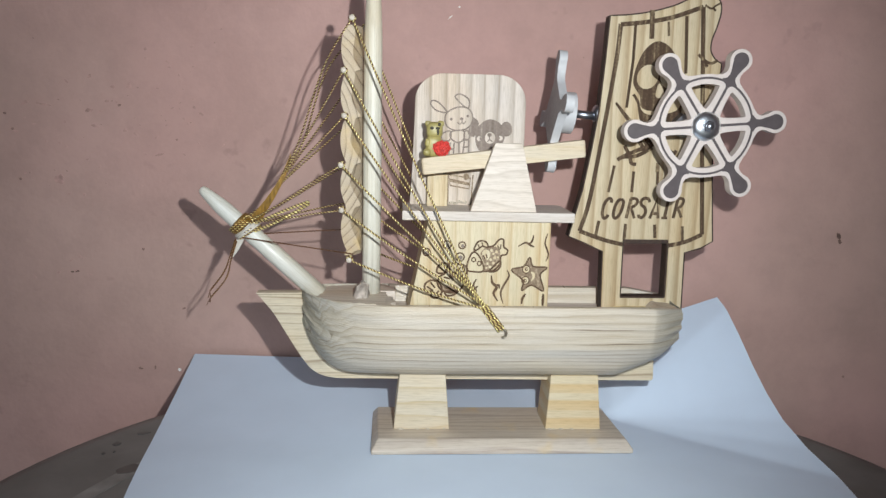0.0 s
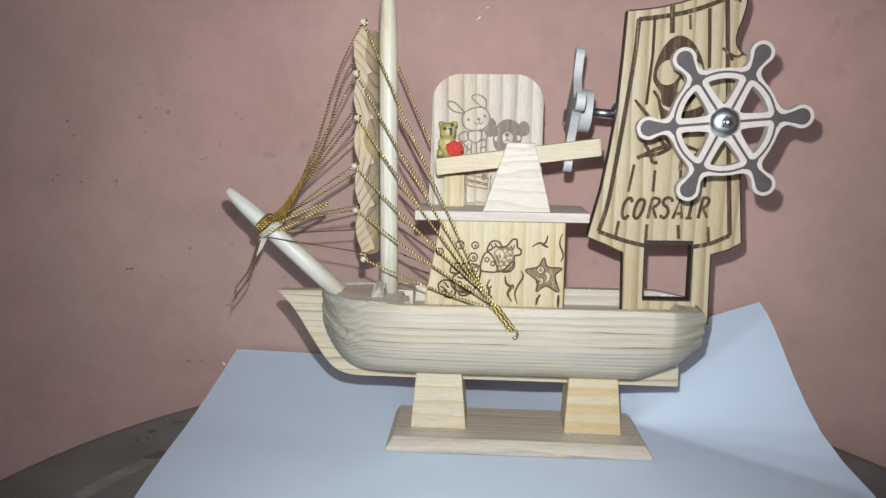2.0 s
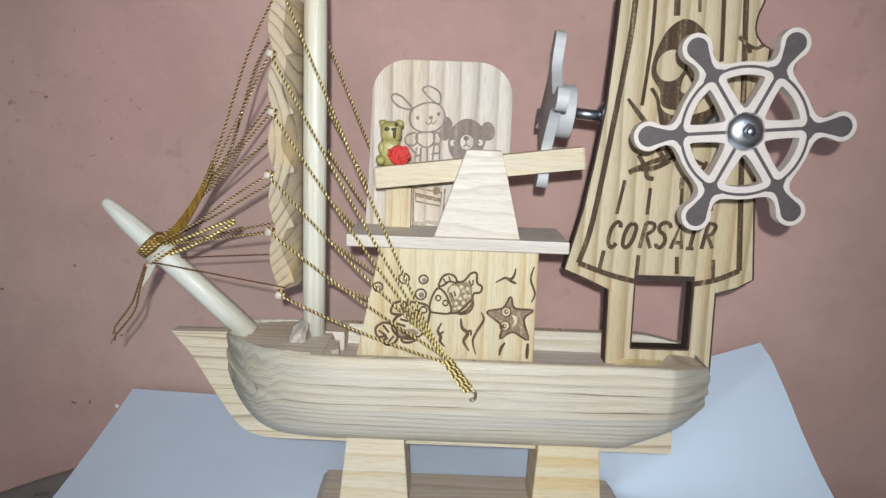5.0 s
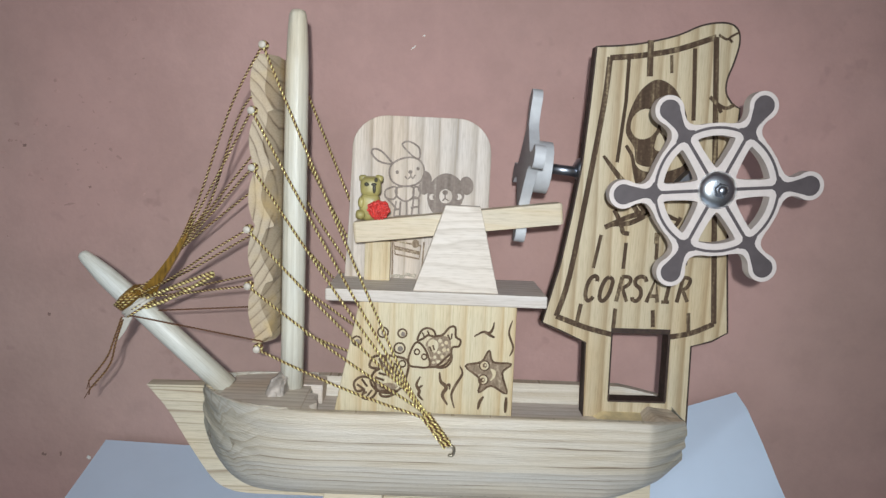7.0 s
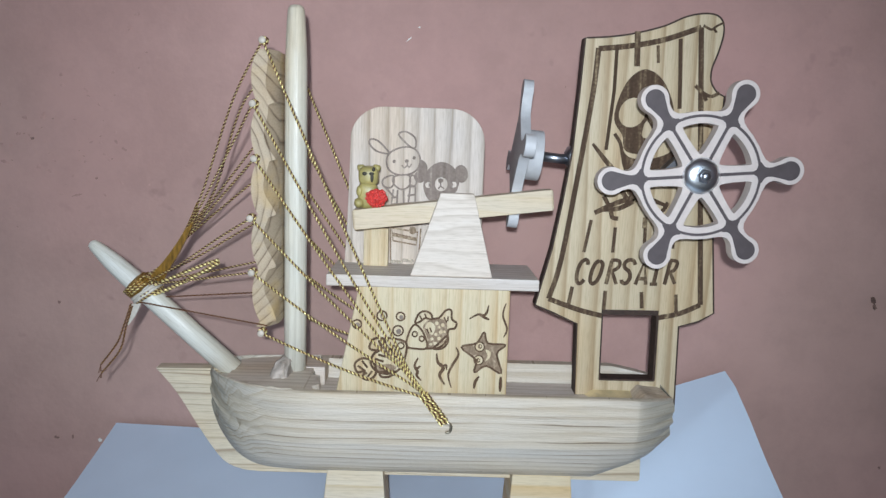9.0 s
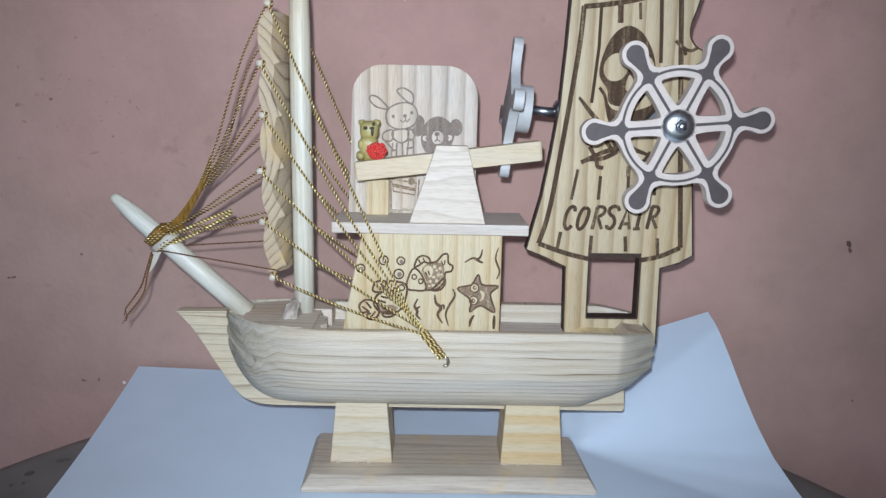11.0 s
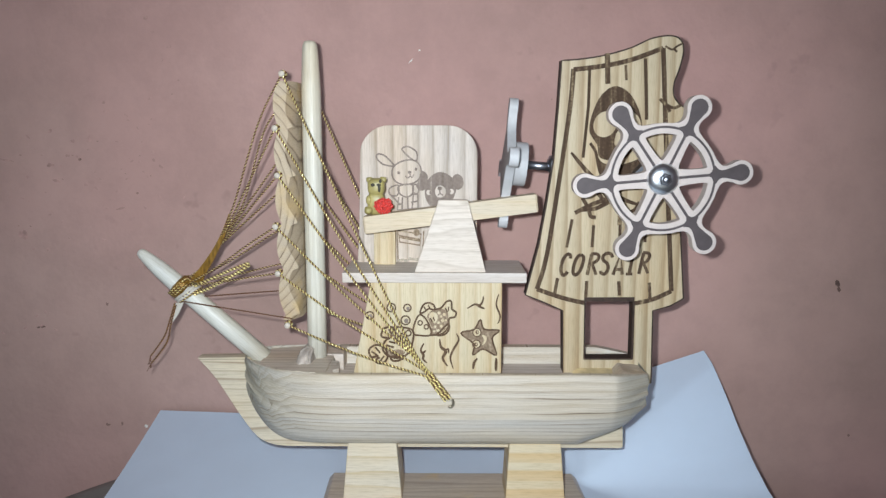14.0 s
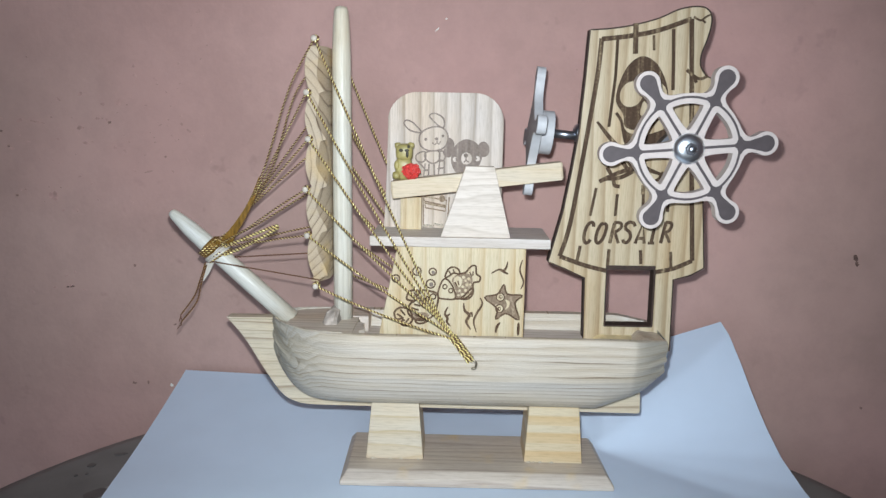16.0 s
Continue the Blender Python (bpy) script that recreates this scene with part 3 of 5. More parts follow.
# patches of small scuffs and smudges
rng = random.Random(21)
for cx, cz, sx, sz, count, large in ((-0.235, 0.170, 0.034, 0.014, 40, 0.0036), (-0.265, 0.128, 0.016, 0.008, 14, 0.0030), (-0.190, 0.163, 0.016, 0.012, 12, 0.0034), (-0.172, 0.236, 0.006, 0.012, 10, 0.0045), (-0.196, 0.196, 0.010, 0.006, 6, 0.0040), (-0.258, 0.070, 0.010, 0.005, 7, 0.0030)):
    for i in range(count):
        w = rng.uniform(0.0007, large)
        chip("wall_scuff", rng.gauss(cx, sx), rng.gauss(cz, sz), w, w * rng.uniform(0.3, 0.7), SCUFF_PALE if w > 0.0018 else SCUFF, rng.uniform(-60, 60), 100 + i, 8)

# ---- table, paper ----
TABLE_X, TABLE_Y, TABLE_R = -0.0208, -0.1129, 0.2373
table = thing("round_table", "small round table with a worn dark grey painted top", "table")
bm = bmesh.new()
profile = [(0.0, -0.0012), (TABLE_R - 0.014, -0.0012), (TABLE_R - 0.010, -0.0006), (TABLE_R - 0.004, -0.0010), (TABLE_R, -0.004), (TABLE_R + 0.001, -0.009), (TABLE_R - 0.002, -0.020), (0.0, -0.020)]
rings = []
for r, z in profile:
    rings.append([bm.verts.new((TABLE_X + r * math.cos(2 * math.pi * k / 96), TABLE_Y + r * math.sin(2 * math.pi * k / 96), z)) for k in range(96)] if r else [bm.verts.new((TABLE_X, TABLE_Y, z))])
for a, b in zip(rings, rings[1:]):
    for k in range(96):
        j = (k + 1) % 96
        if len(a) == 1:
            bm.faces.new((a[0], b[k], b[j]))
        elif len(b) == 1:
            bm.faces.new((a[j], a[k], b[0]))
        else:
            bm.faces.new((a[k], b[k], b[j], a[j]))
tabletop = part("tabletop", bm, TABLE, table, smooth=True)
for k in range(4):
    a = radians(45 + 90 * k)
    foot = Vector((TABLE_X + 0.19 * math.cos(a), TABLE_Y + 0.19 * math.sin(a), FLOOR_Z))
    top = Vector((TABLE_X + 0.15 * math.cos(a), TABLE_Y + 0.15 * math.sin(a), -0.018))
    part("leg", tube(bmesh.new(), [foot, top], 0.012, 16), TABLE, table, smooth=True)
for i, (x, y, w, h, turn) in enumerate(((-0.2004, 0.0110, 0.0040, 0.0046, 0), (-0.1835, -0.0165, 0.0150, 0.0085, 35), (-0.1911, 0.0241, 0.007, 0.003, 20), (-0.2030, 0.0000, 0.002, 0.002, 0), (-0.1985, 0.0020, 0.0016, 0.0016, 0))):
    rng = random.Random(40 + i)
    c, s = math.cos(radians(turn)), math.sin(radians(turn))
    loop = []
    for k in range(14):
        a = 2 * math.pi * k / 14
        q = rng.uniform(0.8, 1.1)
        u, v = w / 2 * q * math.cos(a), h / 2 * q * math.sin(a)
        loop.append((x + u * c - v * s, y + u * s + v * c))
    part("worn_spot", prism(bmesh.new(), [loop], -0.0014, -0.0008, lambda u, v, d: Vector((u, v, d))), TABLE_DARK, tabletop)


# flat pale arc: the reflection along a raised ring, put in as colour
bm = bmesh.new()
arc = [(TABLE_X + 0.183 * math.cos(radians(a)), TABLE_Y + 0.183 * math.sin(radians(a))) for a in range(136, 166, 2)]
ribbon_loop = arc + [(TABLE_X + (u - TABLE_X) * 1.045, TABLE_Y + (v - TABLE_Y) * 1.045) for u, v in arc[::-1]]
part("worn_ring", prism(bm, [ribbon_loop], -0.0014, -0.0009, lambda u, v, d: Vector((u, v, d))), TABLE_PALE, tabletop, "pale arc coloured as the reflection along a raised ring")


def sheet_edges(down):
    """The sheet's left and right edge, by the way down from the wall."""
    left = -0.1873 + 0.0107 * (down / 0.154) ** 2
    right = 0.1437 + 0.0172 * min(1.0, max(0.0, down) / 0.1150) - 0.155 * max(0.0, down - 0.1150)
    return left, right


def curl(down):
    """How high the right edge still stands, as a share of its corner."""
    return float(np.interp(down, (0.0, 0.0105, 0.0255, 0.0405, 0.0555, 0.0705, 0.0905, 0.1155), (1.0, 0.925, 0.735, 0.52, 0.333, 0.187, 0.075, 0.0)))


def plain_sheet(u, v):
    """u across from the left edge, v from the wall forwards, both 0 to 1. The back edge leans up against the wall, the right corner highest."""
    sag = min(1.0, max(0.0, (u - 0.28) / 0.14)) * min(1.0, max(0.0, (0.80 - u) / 0.14))
    lift = 0.0145 - 0.0085 * sag * sag * (3 - 2 * sag) + 0.0480 * max(0.0, (u - 0.60) / 0.40) ** 1.05
    down = 0.212 * v
    reach = 0.106 - 0.052 * min(1.0, max(0.0, (u - 0.56) / 0.20))
    z = lift * max(0.0, 1 - down / reach) ** 1.8
    side = min(1.0, max(0.0, (u - 0.80) / 0.20))
    z += (lift * curl(down) - z) * side * side * (3 - 2 * side)
    left, right = sheet_edges(down)
    x = left + (right - left) * u
    return Vector((x, 0.0967 - 0.0775 * x - down, z + 0.0002))


PINCH = Vector((0.0665, 0.0425))


def paper_point(u, v):
    """The sheet, pinched at a corner of the stand: past that corner it rises as a cone out to its raised edges."""
    p = plain_sheet(u, v)
    way = p.xy - PINCH
    reach = way.length
    turn = math.degrees(math.atan2(way.y, way.x))
    if not -60 < turn < 125 or reach < 1e-6:
        return p
    # where the ray from the pinch through this point leaves the sheet
    way.normalize()
    low, high, rim = 0.0, 0.30, 0.0
    for _ in range(18):
        mid = (low + high) / 2
        q = PINCH + way * mid
        down = 0.0967 - 0.0775 * q.x - q.y
        left, right = sheet_edges(down)
        if down > 0 and q.x < right:
            low, rim = mid, plain_sheet((q.x - left) / (right - left), down / 0.212).z
        else:
            high = mid
    cone = rim * min(1.0, reach / max(high, 1e-6)) ** 0.9
    weight = min(1.0, max(0.0, (110 - turn) / 40)) * min(1.0, max(0.0, (turn + 60) / 20))
    weight = weight * weight * (3 - 2 * weight)
    return Vector((p.x, p.y, p.z + (cone - p.z) * weight))


bm = bmesh.new()
NU, NV = 110, 90
top_grid, low_grid = ([[bm.verts.new(paper_point(i / NU, j / NV) - Vector((0, 0.5 * drop, drop))) for i in range(NU + 1)] for j in range(NV + 1)] for drop in (0.0, 0.00012))
for j in range(NV):
    for i in range(NU):
        for grid in (top_grid, low_grid):
            bm.faces.new((grid[j][i], grid[j][i + 1], grid[j + 1][i + 1], grid[j + 1][i]))
border = [(0, i) for i in range(NU)] + [(j, NU) for j in range(NV)] + [(NV, i) for i in range(NU, 0, -1)] + [(j, 0) for j in range(NV, 0, -1)]
for (j, i), (q, p) in zip(border, border[1:] + border[:1]):
    bm.faces.new((top_grid[j][i], top_grid[q][p], low_grid[q][p], low_grid[j][i]))
paper = part("paper_sheet", bm, PAPER, smooth="creased")
tagged(paper, "large white paper sheet curling up against the wall", "paper")

# ---- stand ----
stand = thing("display_stand", "pale pine display stand with two tapered legs", "stand")
bm = bmesh.new()
loop_low = [(-0.0690, -0.0056), (0.0662, -0.0044), (0.0638, 0.0460), (-0.0700, 0.0460)]
low = [bm.verts.new((x, y, 0.0005)) for x, y in loop_low]
mid = [bm.verts.new((x, y, 0.0026)) for x, y in loop_low]
inset = [(-0.0658, -0.0004), (0.0630, -0.0006), (0.0606, 0.0420), (-0.0670, 0.0420)]
top = [bm.verts.new((x, y, 0.0070)) for x, y in inset]
for a, b in ((low, mid), (mid, top)):
    for i in range(4):
        bm.faces.new((a[i], a[(i + 1) % 4], b[(i + 1) % 4], b[i]))
bm.faces.new(low[::-1])
bm.faces.new(top)
part("base_plate", bm, PINE_BASE, stand, bevel=0.0007)
for x0, x1, t0, t1, mat in ((-0.0580, -0.0285, -0.0550, -0.0312, PINE_LEG), (0.0229, 0.0526, 0.0246, 0.0497, PINE_LEG_WARM)):
    bm = prism(bmesh.new(), [[(x0, 0.0068), (x1, 0.0068), (t1, 0.0378), (t0, 0.0378)]], 0.0115, 0.0345, upright)
    part("leg", bm, mat, stand, bevel=0.0005)

rng = random.Random(12)
for k in range(10):
    x = (-0.0570 + 0.0285 * rng.random()) if k % 2 else (0.0235 + 0.0285 * rng.random())
    part("glue_bead", ball(bmesh.new(), (x, 0.0112, 0.0072), (rng.uniform(0.0005, 0.0014), 0.0005, rng.uniform(0.0003, 0.0007)), 8), GLUE, stand, smooth=True)

# ---- ship ----
ship = thing("toy_ship", "handmade pale pine toy sailing ship with engraved cabin and gold rigging", "toy ship")
MID_Y, DECK_Z, RAIL_Z = 0.0225, 0.0705, 0.0785
BOW_X, STERN_X = -0.1058, 0.0885


def half_width(x):
    a = min(1, max(0, (x - BOW_X) / 0.052))
    b = max(0, (x - 0.0715) / 0.017)
    return (0.0035 + 0.0265 * (1 - (1 - a) ** 2.2) ** 0.55) * (1 - 0.31 * min(1, b) ** 1.3)


def bottom_z(x):
    a = min(1, max(0, (x - BOW_X) / 0.034))
    return 0.0370 + 0.025 * (1 - a) ** 3.3 + 0.43 * max(0, x - 0.0570) + 0.40 * max(0, x - 0.080)


def deck_z(x):
    """The deck lies low behind the fore deck."""
    return 0.0705 if x > -0.0620 else RAIL_Z - 0.0004


# the hull is narrower on its far side; there the rail is wide and its inner side slopes
FAR = 0.70


def far_rail(x):
    return (0.51, 0.40) if x > -0.0620 else (0.645, 0.645)


bm = bmesh.new()
STATIONS = 150
PROFILE = [(0.965, 1.0), (0.99, 0.99), (1.0, 0.93), (0.998, 0.80), (0.985, 0.66), (0.957, 0.52), (0.908, 0.39), (0.835, 0.27), (0.73, 0.16), (0.56, 0.07), (0.36, 0.02), (0.0, 0.0)]
SECTION = PROFILE[:1] + [(p.x, p.y) for p in smooth_line([(*q, 0) for q in PROFILE[1:]], 5)]
skins = []
for i in range(STATIONS + 1):
    s = i / STATIONS
    x = BOW_X + (STERN_X - BOW_X) * (0.5 * s + 0.5 * (0.5 - 0.5 * math.cos(math.pi * s)))
    w, zb = half_width(x), bottom_z(x)
    ends = max(0, 1 - (x - BOW_X) / 0.04) + max(0, 1 - (STERN_X - x) / 0.022)
    row = []
    for side in (-1, 1):
        pts = []
        for f, h in SECTION:
            drift = noise.noise(Vector((x * 14, side * 3, h * 2)))
            ridge = 0.5 + 0.5 * math.sin(2 * math.pi * (h * 4.2 + 1.1 * drift + 0.25 * side))
            carve = (0.00014 + (0.0001 if x < 0 else 0.0006) * min(1, ends)) * (ridge - 0.5) + ends * (0.0009 * noise.noise(Vector((x * 45, side * 5, h * 6))) + 0.0007 * noise.noise(Vector((x * 120 + h * 5, side * 5, h * 15))))
            top_z = RAIL_Z + 0.0016 * max(0, 1 - (x - BOW_X) / 0.03) - 0.0025 * max(0, 1 - (STERN_X - x) / 0.018)
            pts.append((x + (-0.0002 if x < 0 else 0.0006 + 0.0008 * noise.noise(Vector((h * 5, side, 7)))) * min(1, ends) ** 2 * (ridge - 0.5) + (0.0018 * max(0, 1 - (x - BOW_X) / 0.012) * noise.noise(Vector((h * 6, side * 2, 1.3)))), MID_Y + side * max(0.0005 if f else 0, w * f * (1 if side < 0 else FAR) + (carve if 0.2 < f else 0)), zb + (top_z - zb) * h))
        row.append(pts)
    skins.append([bm.verts.new(p) for p in row[0]] + [bm.verts.new(p) for p in row[1][-2::-1]])
for a, b in zip(skins, skins[1:]):
    for k in range(len(a) - 1):
        bm.faces.new((a[k], a[k + 1], b[k + 1], b[k]))
bm.faces.new(skins[0])
bm.faces.new(skins[-1][::-1])
# rail top and the inner side down to the deck
inner = []
for row, i in zip(skins, range(STATIONS + 1)):
    x = row[0].co.x
    w = max(0.0008, half_width(x) * 0.93 - 0.0012)
    inner.append([bm.verts.new((x, MID_Y - w, row[0].co.z)), bm.verts.new((x, MID_Y - w, deck_z(x) - 0.001)), bm.verts.new((x, MID_Y + half_width(x) * far_rail(x)[1], deck_z(x) - 0.001)), bm.verts.new((x, MID_Y + half_width(x) * far_rail(x)[0], row[-1].co.z))])
for (a, b), (p, q) in zip(zip(skins, skins[1:]), zip(inner, inner[1:])):
    bm.faces.new((a[0], b[0], q[0], p[0]))
    bm.faces.new((a[-1], p[3], q[3], b[-1]))
    for k in range(3):
        bm.faces.new((p[k], q[k], q[k + 1], p[k + 1]))
for i in (0, -1):
    bm.faces.new((skins[i][0], inner[i][0], inner[i][3], skins[i][-1]))
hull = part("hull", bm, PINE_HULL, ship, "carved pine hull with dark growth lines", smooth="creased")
hull.data.set_sharp_from_angle(angle=radians(27))

# the low deck amidships, the fore deck and the stern block, level with the rail
def deck_board(name, x0, x1, z0, z1, label, material):
    xs = [x0 + (x1 - x0) * i / 24 for i in range(25)]
    near = [(x, MID_Y - max(0.001, half_width(x) * 0.93 - 0.0013)) for x in xs]
    far = [(x, MID_Y + half_width(x) * (far_rail(x)[1] + 0.008)) for x in xs[::-1]]
    part(name, prism(bmesh.new(), [near + far], z0, z1, lambda u, v, d: Vector((u, v, d))), material, ship, label)


deck_board("deck", -0.0612, 0.0870, DECK_Z - 0.0009, DECK_Z, "low pine deck between the rails", PINE_DECK)
deck_board("fore_deck", BOW_X + 0.009, -0.0628, RAIL_Z - 0.0030, RAIL_Z - 0.0002, "brownish pine fore deck level with the rail", PINE_FORE)
# the stern block falls away from the rail to the foot of the sail, its fore edge is worn round
bm = bmesh.new()
NX, NY = 26, 22
block = []
for i in range(NX + 1):
    x = 0.0725 + 0.0158 * i / NX
    y0, y1 = MID_Y - half_width(x) * 0.945 + 0.0004, MID_Y + half_width(x) * 0.42
    row = []
    for j in range(NY + 1):
        y = y0 + (y1 - y0) * j / NY
        rail = RAIL_Z - 0.0003 - 0.0025 * max(0, 1 - (STERN_X - x) / 0.018)
        fall = min(1, max(0, (y - y0) / (0.0210 - y0)))
        rise = min(1, max(0, (x - 0.0725 - 0.0020 * fall) / 0.0040)) ** 0.6
        z = DECK_Z + (rail - DECK_Z - 0.0014 * fall ** 0.8) * rise + 0.0005 * noise.noise(Vector((x * 260, y * 260, 2)))
        row.append(bm.verts.new((x, y, min(z, rail + 0.0001))))
    block.append(row)
under = [[bm.verts.new((v.co.x, v.co.y, DECK_Z - 0.0012)) for v in row] for row in block]
for grid in (block, under):
    for i in range(NX):
        for j in range(NY):
            bm.faces.new((grid[i][j], grid[i + 1][j], grid[i + 1][j + 1], grid[i][j + 1]))
for i in range(NX):
    for j in (0, NY):
        bm.faces.new((block[i][j], block[i + 1][j], under[i + 1][j], under[i][j]))
for j in range(NY):
    for i in (0, NX):
        bm.faces.new((block[i][j], block[i][j + 1], under[i][j + 1], under[i][j]))
part("stern_block", bm, PINE_FORE, ship, "worn stern block sloping down to the sail", smooth="creased")

keel_low = smooth_line([(-0.1296, 0.0780), (-0.1210, 0.0675), (-0.1105, 0.0500), (-0.1019, 0.0377), (-0.0940, 0.0333), (-0.0850, 0.0322)], 6)
loop = [(p.x, p.y) for p in keel_low] + [(0.0812, 0.0318), (0.0820, 0.0326), (0.0816, 0.0430), (0.0700, 0.0560), (-0.0850, 0.0600), (-0.0980, 0.0785)]
part("keel_board", prism(bmesh.new(), [loop], 0.0190, 0.0260, upright), PINE_KEEL, ship, "flat pine keel board with a pointed stem", bevel=0.0005)

# mast, its step, bowsprit
zs = [0.0770, 0.1000, 0.1500, 0.1950, 0.2080, 0.2180, 0.2250, 0.2285, 0.2300, 0.2304]
part("mast", tube(bmesh.new(), [(-0.0707, MID_Y, z) for z in zs], [0.0047, 0.0047, 0.0047, 0.0046, 0.0045, 0.0041, 0.0037, 0.0034, 0.0026, 0.0012], 28), DOWEL, ship, "pale smooth dowel mast", smooth=True)
part("mast_step", box(bmesh.new(), -0.0672, -0.0580, 0.0236, 0.0372, 0.0706, 0.0787), PINE_DECK, ship, bevel=0.0005)
# splintered end of the fore deck, a rough wedge against the mast, a bead of glue along the rail
splinter = [(-0.0632, -0.0030), (-0.0588, -0.0022), (-0.0602, 0.0016), (-0.0575, 0.0052), (-0.0583, 0.0096), (-0.0604, 0.0105), (-0.0590, 0.0160), (-0.0632, 0.0175)]
part("splintered_end", prism(bmesh.new(), [splinter], 0.0712, RAIL_Z - 0.0008, lambda u, v, d: Vector((u, v, d))), PINE_FORE, ship, bevel=0.0003)
bm = bmesh.new()
made = bmesh.ops.create_icosphere(bm, subdivisions=4, radius=1)
for v in made["verts"]:
    up = 0.5 + 0.5 * v.co.z
    k = 1 + 0.24 * noise.noise(v.co * 1.9 + Vector((4, 0, 0))) + 0.10 * noise.noise(v.co * 7)
    q = [math.copysign(abs(c) ** 0.7, c) * k for c in v.co]
    v.co = Vector((-0.0762 + 0.0020 * up + q[0] * 0.0048 * (1 - 0.45 * up), 0.0150 + 0.004 * up + q[1] * 0.0105 * (1 - 0.5 * up), 0.0800 + q[2] * 0.0046))
part("wood_wedge", bm, ROUGH_WOOD, ship, "rough grey-brown wedge of torn wood beside the mast", smooth="creased")
line = [(x, MID_Y - half_width(x) * 0.945, RAIL_Z + 0.0001 + 0.0002 * math.sin(900 * x)) for x in (-0.0840 + 0.0009 * k for k in range(20))]
part("glue_bead", tube(bmesh.new(), line, [0.0001 + 0.0004 * math.sin(math.pi * k / 19) ** 0.5 for k in range(20)], 8), GLUE, ship, "thin line of dried glue on the rail", smooth=True)
tip, foot = Vector((-0.1568, MID_Y, 0.1310)), Vector((-0.0972, MID_Y, 0.0767))
ts = [0.0, 0.008, 0.03, 0.08, 0.16, 0.28, 0.6, 1.0]
bowsprit = part("bowsprit", tube(bmesh.new(), [(0, 0, (foot - tip).length * t) for t in ts], [0.0009, 0.0020, 0.0026, 0.0032, 0.0040, 0.0044, 0.0046, 0.0047], 28), DOWEL_PALE, ship, "pale tapered dowel bowsprit", smooth=True)
bowsprit.matrix_basis = Matrix.Translation(tip) @ (foot - tip).to_track_quat("Z", "Y").to_matrix().to_4x4()

# square sail: a billowing board across the mast
PIN_Z = (0.2139, 0.1900, 0.1689, 0.1455, 0.1237, 0.0991)
PIN_X = (-0.0799, -0.0838, -0.0834, -0.0850, -0.0846, -0.0809)


def billow(z):
    """The fore side of the board: lobes between the pins, cusps just above them."""
    k = (z - 0.1035) / 0.0216
    return -0.0822 - 0.0028 * abs(math.sin(math.pi * k)) ** 0.8 - 0.0005 * math.sin((z - 0.1) / 0.113 * math.pi)


def board_depth(z):
    """Its thickness: least just below a pin, then growing down to the next."""
    k = (z - 0.1035) / 0.0216
    return 0.0038 + 0.0032 * (1 - (k - math.floor(k))) ** 0.8 + 0.0008 * math.sin(7.0 * k)


bm = bmesh.new()
NZ, NY = 120, 10
sheets = []
for back in (0, 1):
    sheets.append([[bm.verts.new((min(-0.0757, billow(z) + back * (board_depth(z + 0.0012 * math.sin(2.0 * y / NY)) + 0.0034 * math.sin(math.pi / 2 * min(1, 2.2 * y / NY))) + 0.0015 * math.sin(math.pi * y / NY) + 0.0036 * y / NY), 0.0062 + 0.0330 * y / NY, z)) for y in range(NY + 1)] for z in (0.1008 + 0.1102 * k / NZ for k in range(NZ + 1))])
for grid in sheets:
    for k in range(NZ):
        for y in range(NY):
            bm.faces.new((grid[k][y], grid[k][y + 1], grid[k + 1][y + 1], grid[k + 1][y]))
a, b = sheets
for k in range(NZ):
    for y in (0, NY):
        bm.faces.new((a[k][y], a[k + 1][y], b[k + 1][y], b[k][y]))
for y in range(NY):
    for k in (0, NZ):
        bm.faces.new((a[k][y], a[k][y + 1], b[k][y + 1], b[k][y]))
square = part("square_sail", bm, PINE_SQUARE, ship, "wavy carved pine board sail with striped end grain", smooth="creased")
for x, z in zip(PIN_X, PIN_Z):
    for y0, y1 in ((0.0068, 0.0020), (0.0385, 0.0430)):
        x = x + 0.0042 * (y0 > 0.03)
        bm = tube(bmesh.new(), [(x, y0, z), (x, (y0 + y1) / 2, z), (x, y1, z), (x, y1 + (y1 - y0) * 0.06, z)], [0.0008, 0.0009, 0.0014, 0.0012], 12)
        if x > billow(z) + 0.004 or x < billow(z):
            tube(bm, [(x, y0, z), (billow(z) + 0.003 + 0.004 * (y0 > 0.03), y0 + (y0 - y1) * 0.3, min(z, 0.2085) if z > 0.2 else max(z, 0.1045))], 0.0007, 8)
        part("pin", bm, PIN, square, smooth=True)
        loops = [Vector((x + (0.0014 + 0.0001 * math.sin(0.9 * a)) * math.cos(0.7 * a), y0 + (y1 - y0) * (0.15 + 0.45 * a / 26), z + 0.0014 * math.sin(0.7 * a))) for a in range(27)]
        part("cord_loop", cord(bmesh.new(), loops), [GOLD, THREAD], ship, smooth=True)

